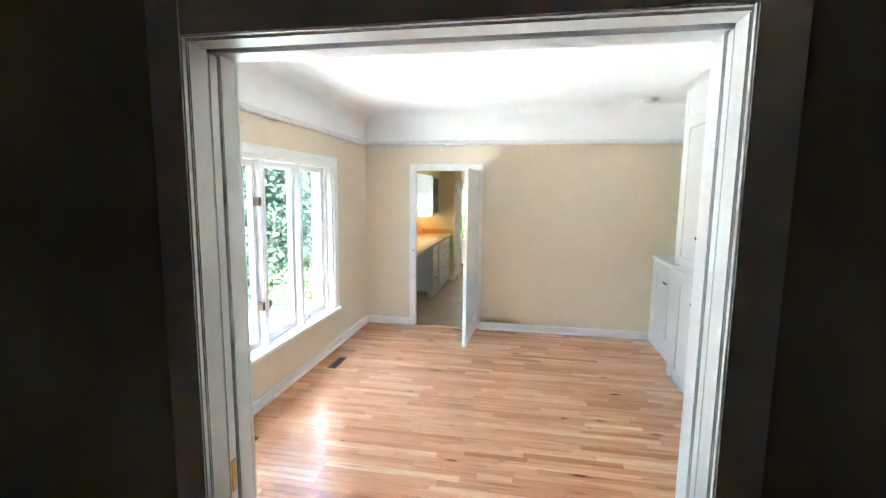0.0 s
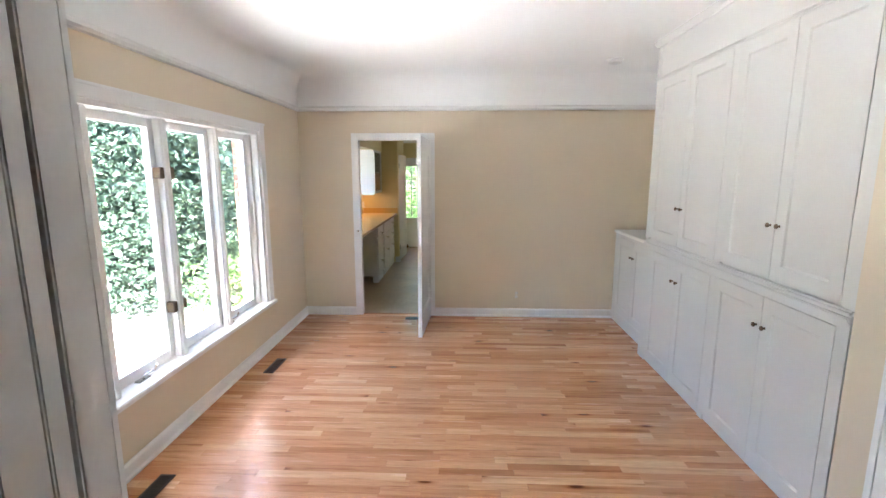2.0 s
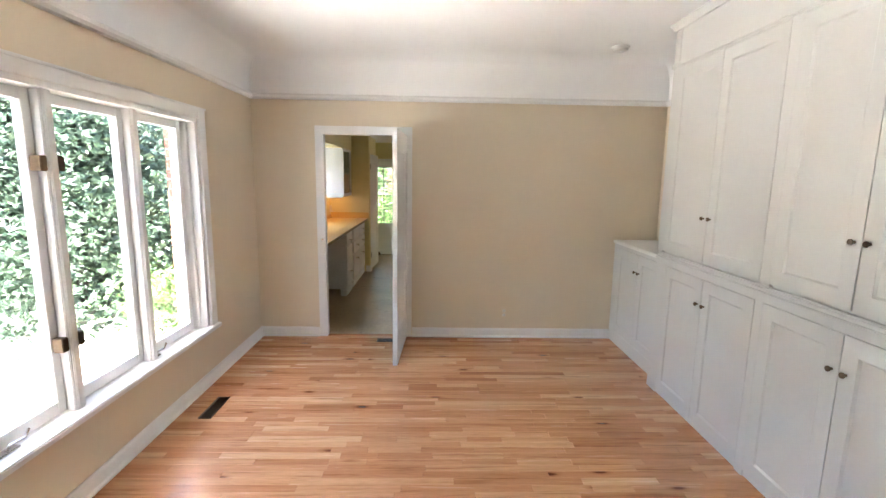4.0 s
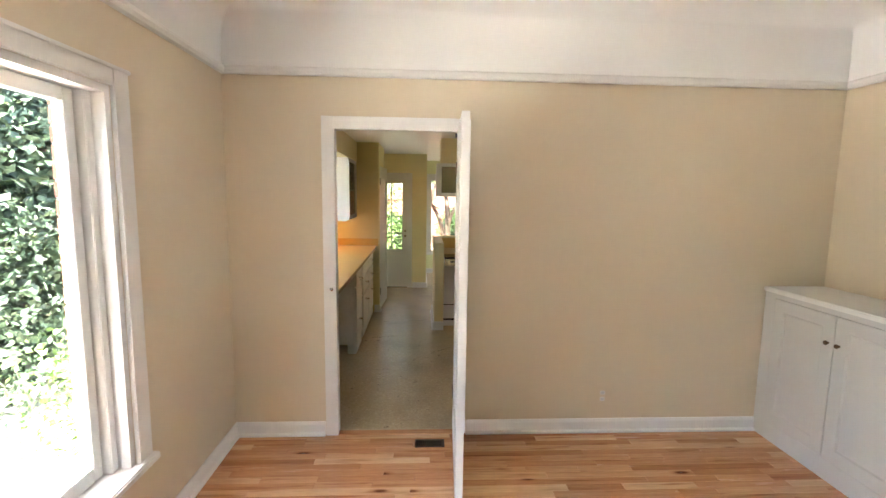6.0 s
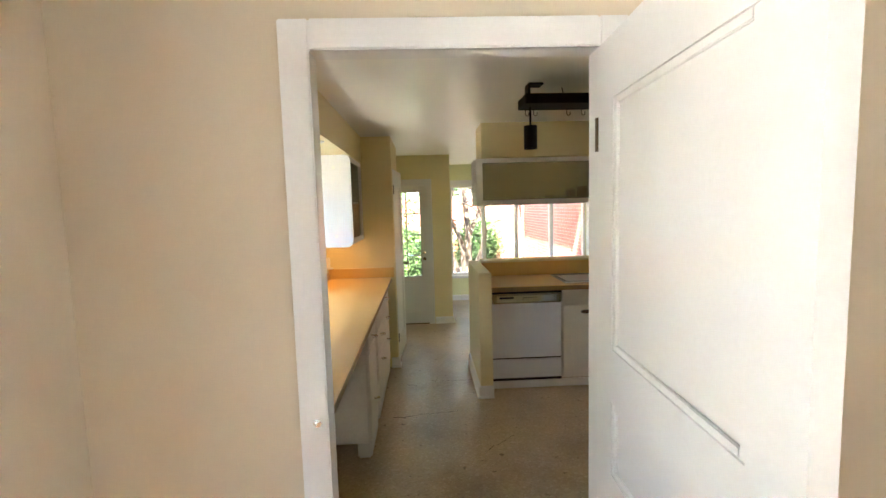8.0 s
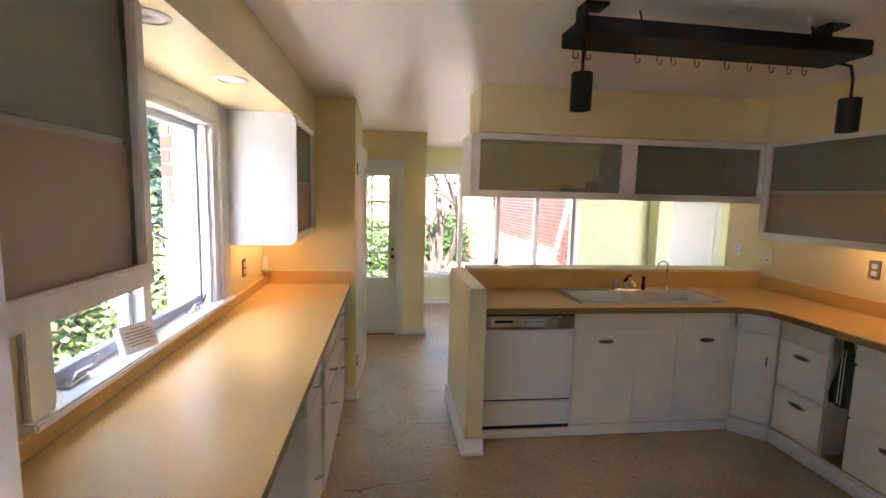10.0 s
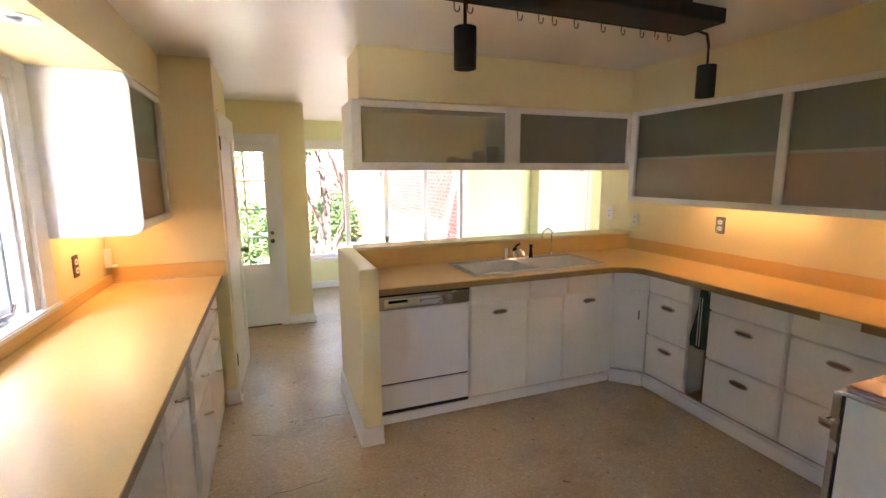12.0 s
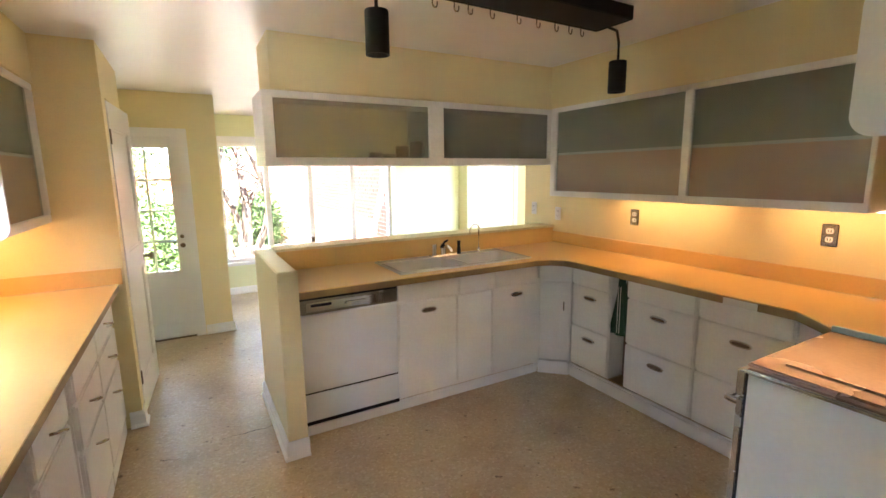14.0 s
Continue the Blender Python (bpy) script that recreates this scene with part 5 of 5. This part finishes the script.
outlet(pose(KX - 0.0005, 7.86, 1.20, 0, 0, 90 + 180), "metal-plated outlet over the east counter", STEEL)
outlet(pose(KX - 0.0005, 6.68, 1.20, 0, 0, 270), "metal-plated outlet over the counter near the range", STEEL)
outlet(pose(KX - 0.0005, 8.66, 1.17, 0, 0, 270), "white outlet in the kitchen corner", WHITE)
outlet(pose(KX - 0.0005, 8.98, 1.20, 0, 0, 270), "white switch plate past the peninsula", WHITE)
outlet(pose(XW + 0.0005, 8.38, 1.11, 0, 0, 90), "brown outlet plate over the window counter", BRONZE)
holder = thing("wall_bracket", "cream metal wall bracket in the counter corner", "bracket")
bpart("arm", OLDWHITE, holder, (-1.61, -1.575, YP - 0.05, YP - 0.02, 1.03, 1.13), 0.004)
bpart("shelf", OLDWHITE, holder, (-1.61, -1.55, YP - 0.07, YP - 0.005, 1.02, 1.03), 0.003)

# back room window
bx0, bx1, bz0, bz1 = BW
win = thing("window_3", "white painted wide window looking on the garden", "window", kind="structure")
bpart("window_frame", WHITE, win, (bx0 - 0.08, bx0, YB - 0.02, YB, bz0 - 0.02, bz1 + 0.08), 0.004)
bpart("window_frame", WHITE, win, (bx1, bx1 + 0.08, YB - 0.02, YB, bz0 - 0.02, bz1 + 0.08), 0.004)
bpart("window_frame", WHITE, win, (bx0, bx1, YB - 0.02, YB, bz1, bz1 + 0.08), 0.004)
bpart("window_sill", WHITE, win, (bx0 - 0.1, bx1 + 0.1, YB - 0.05, YB + 0.15, bz0 - 0.04, bz0), 0.005)
xs = [bx0, 0.36, 0.92, 1.52, bx1]
for a, b in zip(xs, xs[1:]):
    bpart("mullion", WHITE, win, (a, a + 0.03, YB + 0.03, YB + 0.12, bz0, bz1), 0.003)
    bpart("mullion", WHITE, win, (b - 0.03, b, YB + 0.03, YB + 0.12, bz0, bz1), 0.003)
    bpart("rail", WHITE, win, (a + 0.03, b - 0.03, YB + 0.03, YB + 0.12, bz1 - 0.04, bz1), 0.003)
    bpart("rail", WHITE, win, (a + 0.03, b - 0.03, YB + 0.03, YB + 0.12, bz0, bz0 + 0.04), 0.003)
    g = bpart("pane", GLASS, win, (a + 0.03, b - 0.03, YB + 0.07, YB + 0.074, bz0 + 0.04, bz1 - 0.04))
    g.visible_shadow = False
for z in (0.62, 1.75):
    bpart("hinge", BRONZE, win, (0.90, 0.94, YB + 0.022, YB + 0.03, z - 0.05, z + 0.05), 0.002, "dark window hinge")

# Unseen opening holding an area lamp, both added to brighten the back room.
win = thing("added_window", "white mullions of an unseen window added to light the back room", "window", kind="structure")
for a, b in ((3.1, 3.15), (4.18, 4.22), (5.25, 5.3)):
    bpart("mullion", WHITE, win, (a, b, 9.03, 9.1, 0.8, 2.05), 0.003)
back_fill = new("back_room_fill", bpy.data.lights.new("back_room_fill", "AREA"))
back_fill.data.shape, back_fill.data.size, back_fill.data.size_y = "RECTANGLE", 2.1, 1.2
back_fill.data.energy, back_fill.data.color = 0.15, (0.97, 1.0, 0.98)
back_fill.matrix_world = look((4.2, 9.01, 1.425), (4.2, 10.0, 1.42))

# ---- outdoors ----
setting("ground", EARTH, [(-300, 300, -300, 300, -0.4, -0.25)], "garden ground", "ground")
setting("driveway", CONCRETE, [(-7.2, XW - 0.2, -30, 9.0, -0.25, -0.17)], "sunlit pale concrete driveway", "driveway")
setting("patio", PAVING, [(-4, 8, YB + 0.2, 17.0, -0.25, -0.12)], "sunlit grey paved patio", "patio")


def brick_wall(name, label, origin, rz, length, z0, z1, start=0, half=False):
    """Running-bond bricks on a mortar core; the wall faces -y in its own space."""
    w = thing(name, label, "brick wall", pose(*origin, 0, 0, rz), kind="structure")
    bpart("core", MORTAR, w, (0, length, 0.008, 0.10, z0, z1))
    bl, bh, g = (0.095 if half else 0.2), 0.062, 0.011
    bm = bmesh.new()
    add_box(bm, 0, bl, 0, 0.05, 0, bh)
    me = mesh_from(bm, "brick", BRICK)
    bm2 = bmesh.new()
    n, z, row = 0, z0 + 0.01, 0
    while z < z1 - bh:
        x = -(bl + g) / 2 if row % 2 else 0
        while x < length:
            a, b = max(0, x), min(length, x + bl)
            if b - a > 0.03:
                if n < 280 and z > start and b - a > bl - 0.001:
                    child_of("brick", me, w, pose(a, rnd.uniform(-0.002, 0.002), z)); n += 1
                else:
                    add_quadbox(bm2, a, b, rnd.uniform(-0.002, 0.002), 0.05, z, z + bh)
            x += bl + g
        z += bh + g; row += 1
    tagged(part("brick_rest", bm2, BRICK, w), kind="stuff")


def add_quadbox(bm, x0, x1, y0, y1, z0, z1):
    v = [bm.verts.new(c) for c in ((x0, y0, z0), (x1, y0, z0), (x1, y0, z1), (x0, y0, z1), (x0, y1, z0), (x1, y1, z0), (x1, y1, z1), (x0, y1, z1))]
    for q in ((0, 1, 2, 3), (1, 5, 6, 2), (4, 0, 3, 7), (3, 2, 6, 7), (0, 4, 5, 1)):
        bm.faces.new([v[k] for k in q])


brick_wall("brick_pier_1", "red brick return beside the dining window", (XW - 0.262, 4.645, 0), 0, 0.06, -0.25, 2.6, half=True)
brick_wall("brick_pier_2", "red brick return beside the kitchen window", (XW - 0.285, 8.0, 0), 0, 0.083, -0.25, 2.6, half=True)
brick_wall("brick_wing", "red brick side wall of the house wing", (2.45, YB + 6.4, 0), -90, 6.2, -0.2, 3.2, 0.3)
brick_wall("garden_wall", "low red brick garden wall behind the shrubs", (-1.6, 18.45, 0), 0, 4.0, -0.2, 1.9, 0.3)


# Eave out of view, added to keep sun off the wing's upper brick.
setting("wing_shade_eave", CEIL, [(2.0, 8.0, YB + 0.32, 18.6, 3.2, 3.34)], "unseen eave added to shade the upper brick of the house wing", "roof")


def leafy(name, label, category, base, height, radius, count, leaf, material, seed, trunk_r=0.09, low=0.1, droop=0.0, shape="cone"):
    """A tapered trunk with limbs and a crown of single leaves set in clumps."""
    r = random.Random(seed)
    t = thing(name, label, category, pose(*base))
    bm = bmesh.new()
    pts = [(0.06 * math.sin(k), 0.06 * math.cos(k * 1.3), height * 0.85 * k / 6) for k in range(7)]
    for k in range(6):
        add_cyl(bm, pts[k], pts[k + 1], trunk_r * (1 - k / 7), trunk_r * (1 - (k + 1) / 7), 9)
    tips = []
    for k in range(26):
        z = height * (low + (0.9 - low) * r.random())
        rad = radius * ((1.05 - z / height) if shape == "cone" else (0.5 + 0.5 * math.sin(math.pi * min(1, (z / height - low) / (1 - low)))))
        a = r.uniform(0, math.tau)
        tip = (rad * 0.8 * math.cos(a), rad * 0.8 * math.sin(a), z + (0.25 if shape != "cone" else -0.1))
        add_tube(bm, [(0, 0, z * 0.9), (tip[0] * 0.5, tip[1] * 0.5, (z * 0.9 + tip[2]) / 2 + 0.08), tip], trunk_r * 0.14, 5)
    part("trunk", bm, BARK, t)
    V, Fc = [], []
    clumps = []
    for k in range(count // 40):
        z = height * (low + (1 - low) * r.random() ** 0.9)
        rad = radius * ((1.08 - z / height) if shape == "cone" else (0.45 + 0.55 * math.sin(math.pi * min(1, (z / height - low) / (1 - low)))))
        a, q = r.uniform(0, math.tau), math.sqrt(r.uniform(0.25, 1.1))
        clumps.append((rad * q * math.cos(a), rad * q * math.sin(a), z))
    for cx, cy, cz in clumps:
        cr = r.uniform(0.12, 0.26)
        for _ in range(40):
            p = Vector((cx + r.gauss(0, cr), cy + r.gauss(0, cr), cz + r.gauss(0, cr * 0.5) - droop * r.random()))
            d = Vector((r.gauss(0, 1), r.gauss(0, 1), r.gauss(0, 0.6) - droop * 3)).normalized()
            s = d.cross(Vector((r.gauss(0, 1), r.gauss(0, 1), r.gauss(0, 1)))).normalized()
            l = leaf * r.uniform(0.6, 1.4)
            i = len(V)
            wd = 0.17 if shape == "cone" else 0.28
            V += [p, p + d * l * 0.5 + s * l * wd, p + d * l, p + d * l * 0.5 - s * l * wd]
            Fc.append((i, i + 1, i + 2, i + 3))
        if shape == "cone":
            for _ in range(16):
                p = Vector((cx * 0.72 + r.gauss(0, cr), cy * 0.72 + r.gauss(0, cr), cz + r.gauss(0, cr)))
                d = Vector((r.gauss(0, 1), r.gauss(0, 1), r.gauss(0, 0.5))).normalized()
                s = d.cross(Vector((r.gauss(0, 1), r.gauss(0, 1), r.gauss(0, 1)))).normalized()
                l = leaf * r.uniform(1.5, 2.5)
                i = len(V)
                V += [p, p + d * l * 0.5 + s * l * 0.3, p + d * l, p + d * l * 0.5 - s * l * 0.3]
                Fc.append((i, i + 1, i + 2, i + 3))
    me = bpy.data.meshes.new("crown")
    me.from_pydata(V, [], Fc)
    me.materials.append(material)
    ob = new("crown", me)
    ob.parent = t
    return t


for k, (x, y, h, rad, n) in enumerate(((-4.4, 6.9, 6.0, 1.5, 42000), (-3.9, 11.9, 5.5, 1.4, 24000), (-5.6, 13.5, 7.0, 1.8, 18000), (-7.6, 4.6, 6.5, 1.7, 22000), (-8.3, 1.5, 6.5, 1.9, 20000), (-8.6, -2.0, 6.5, 2.0, 16000), (-9.2, 9.8, 7.0, 2.0, 16000), (-4.4, 10.2, 5.5, 1.5, 20000), (-7.5, 12.5, 7, 2.2, 12000), (-9.5, 6.5, 8, 2.2, 10000))):
    leafy("hemlock_tree", "dense dark green evergreen beside the driveway", "tree", (x, y, -0.25), h, rad, int(n * 2.3), 0.058, NEEDLE, 20 + k, 0.10, 0.02, 0.12)
leafy("shrub", "light green low shrub beside the brick pier", "shrub", (-2.6, 6.0, -0.25), 0.75, 0.4, 3000, 0.06, LEAF, 41, 0.03, 0.05, 0, "round")
leafy("shrub", "light green shrub outside the kitchen window", "shrub", (-3.2, 8.9, -0.25), 1.9, 0.8, 7000, 0.06, LEAF, 42, 0.03, 0.05, 0, "round")
leafy("plum_tree", "small dark red-leaved plum tree beyond the driveway", "tree", (-7.6, 8.3, -0.25), 3.4, 1.2, 9000, 0.07, PLUM, 51, 0.06, 0.15, 0, "round")
gt = leafy("garden_tree", "spreading garden tree with bent dark trunks", "tree", (0.25, 14.3, -0.2), 4.2, 1.9, 9000, 0.08, LEAF, 43, 0.10, 0.5, 0, "round")
for k, (ax, ay, bend) in enumerate(((-0.9, 0.2, 0.25), (0.7, 0.3, -0.2), (0.25, -0.7, 0.3), (-0.45, -0.4, -0.25))):
    bm = bmesh.new()
    pts = [(0.07 * ax + ax * q + bend * math.sin(q * 5), ay * q + 0.5 * bend * math.cos(q * 4), 0.02 + 2.9 * q ** 0.9) for q in [i / 8 for i in range(9)]]
    for i in range(8):
        add_cyl(bm, pts[i], pts[i + 1], 0.075 * (1 - i / 10), 0.075 * (1 - (i + 1) / 10), 8)
    for i in range(3, 8):
        x, y, z = pts[i]
        sgn = 1 if (i + k) % 2 else -1
        add_tube(bm, [(x, y, z), (x + 0.2 * sgn, y + 0.05, z + 0.2), (x + 0.5 * sgn, y - 0.08, z + 0.33)], 0.016, 5)
    part("stem", bm, BARK, gt)
for k, (x, y, h, rad) in enumerate(((-2.4, 16.4, 3.6, 1.4), (-1.2, 15.2, 1.2, 0.6), (-3.2, 14.6, 3.4, 1.2), (-0.8, 20.6, 5.0, 2.0), (1.4, 20.8, 5.0, 1.8), (0.9, 17.6, 1.3, 0.45), (-4.0, 18.5, 5, 2.2), (3.5, 21.5, 5, 2))):
    leafy("garden_shrub", "leafy green garden shrub against the brick wall", "shrub", (x, y, -0.25), h, rad, 20000, 0.07, LEAF, 60 + k, 0.05, 0.05, 0, "round")

# ---- oak strip floor ----
setting("floor", REDWOOD, [(XW - 0.2, XE + 0.1, YS - 0.05, YN + 0.04, -0.1, -0.014)], "oak strip floor of the dining room", "floor")
floor = bpy.data.objects["floor"]
lens = [0.22, 0.32, 0.42, 0.55, 0.7, 0.88]
meshes = []
W = 0.0572
for l in lens:
    bm = bmesh.new()
    add_box(bm, 0, l - 0.0008, 0, W - 0.0008, -0.014, 0, 0)
    top = [e for e in bm.edges if all(v.co.z > -0.001 for v in e.verts)]
    bmesh.ops.bevel(bm, geom=top, offset=0.0006, segments=1, affect="EDGES")
    meshes.append(mesh_from(bm, "floor_board", OAK))
rest = bmesh.new()
y, n = YN - W, 0
while y > YS - 0.06:
    x = XW - rnd.uniform(0.0, 0.18)
    while x < 1.98:
        k = rnd.choice([i for i, l in enumerate(lens) if x + l < 2.36])
        if n < 300:
            child_of("floor_board", meshes[k], floor, pose(x, y, 0)); n += 1
        else:
            add_quadbox(rest, x, x + lens[k] - 0.0008, y, y + W - 0.0008, -0.014, 0)
        x += lens[k]
    y -= W
tagged(part("floor_board_rest", rest, OAK, floor), kind="stuff")
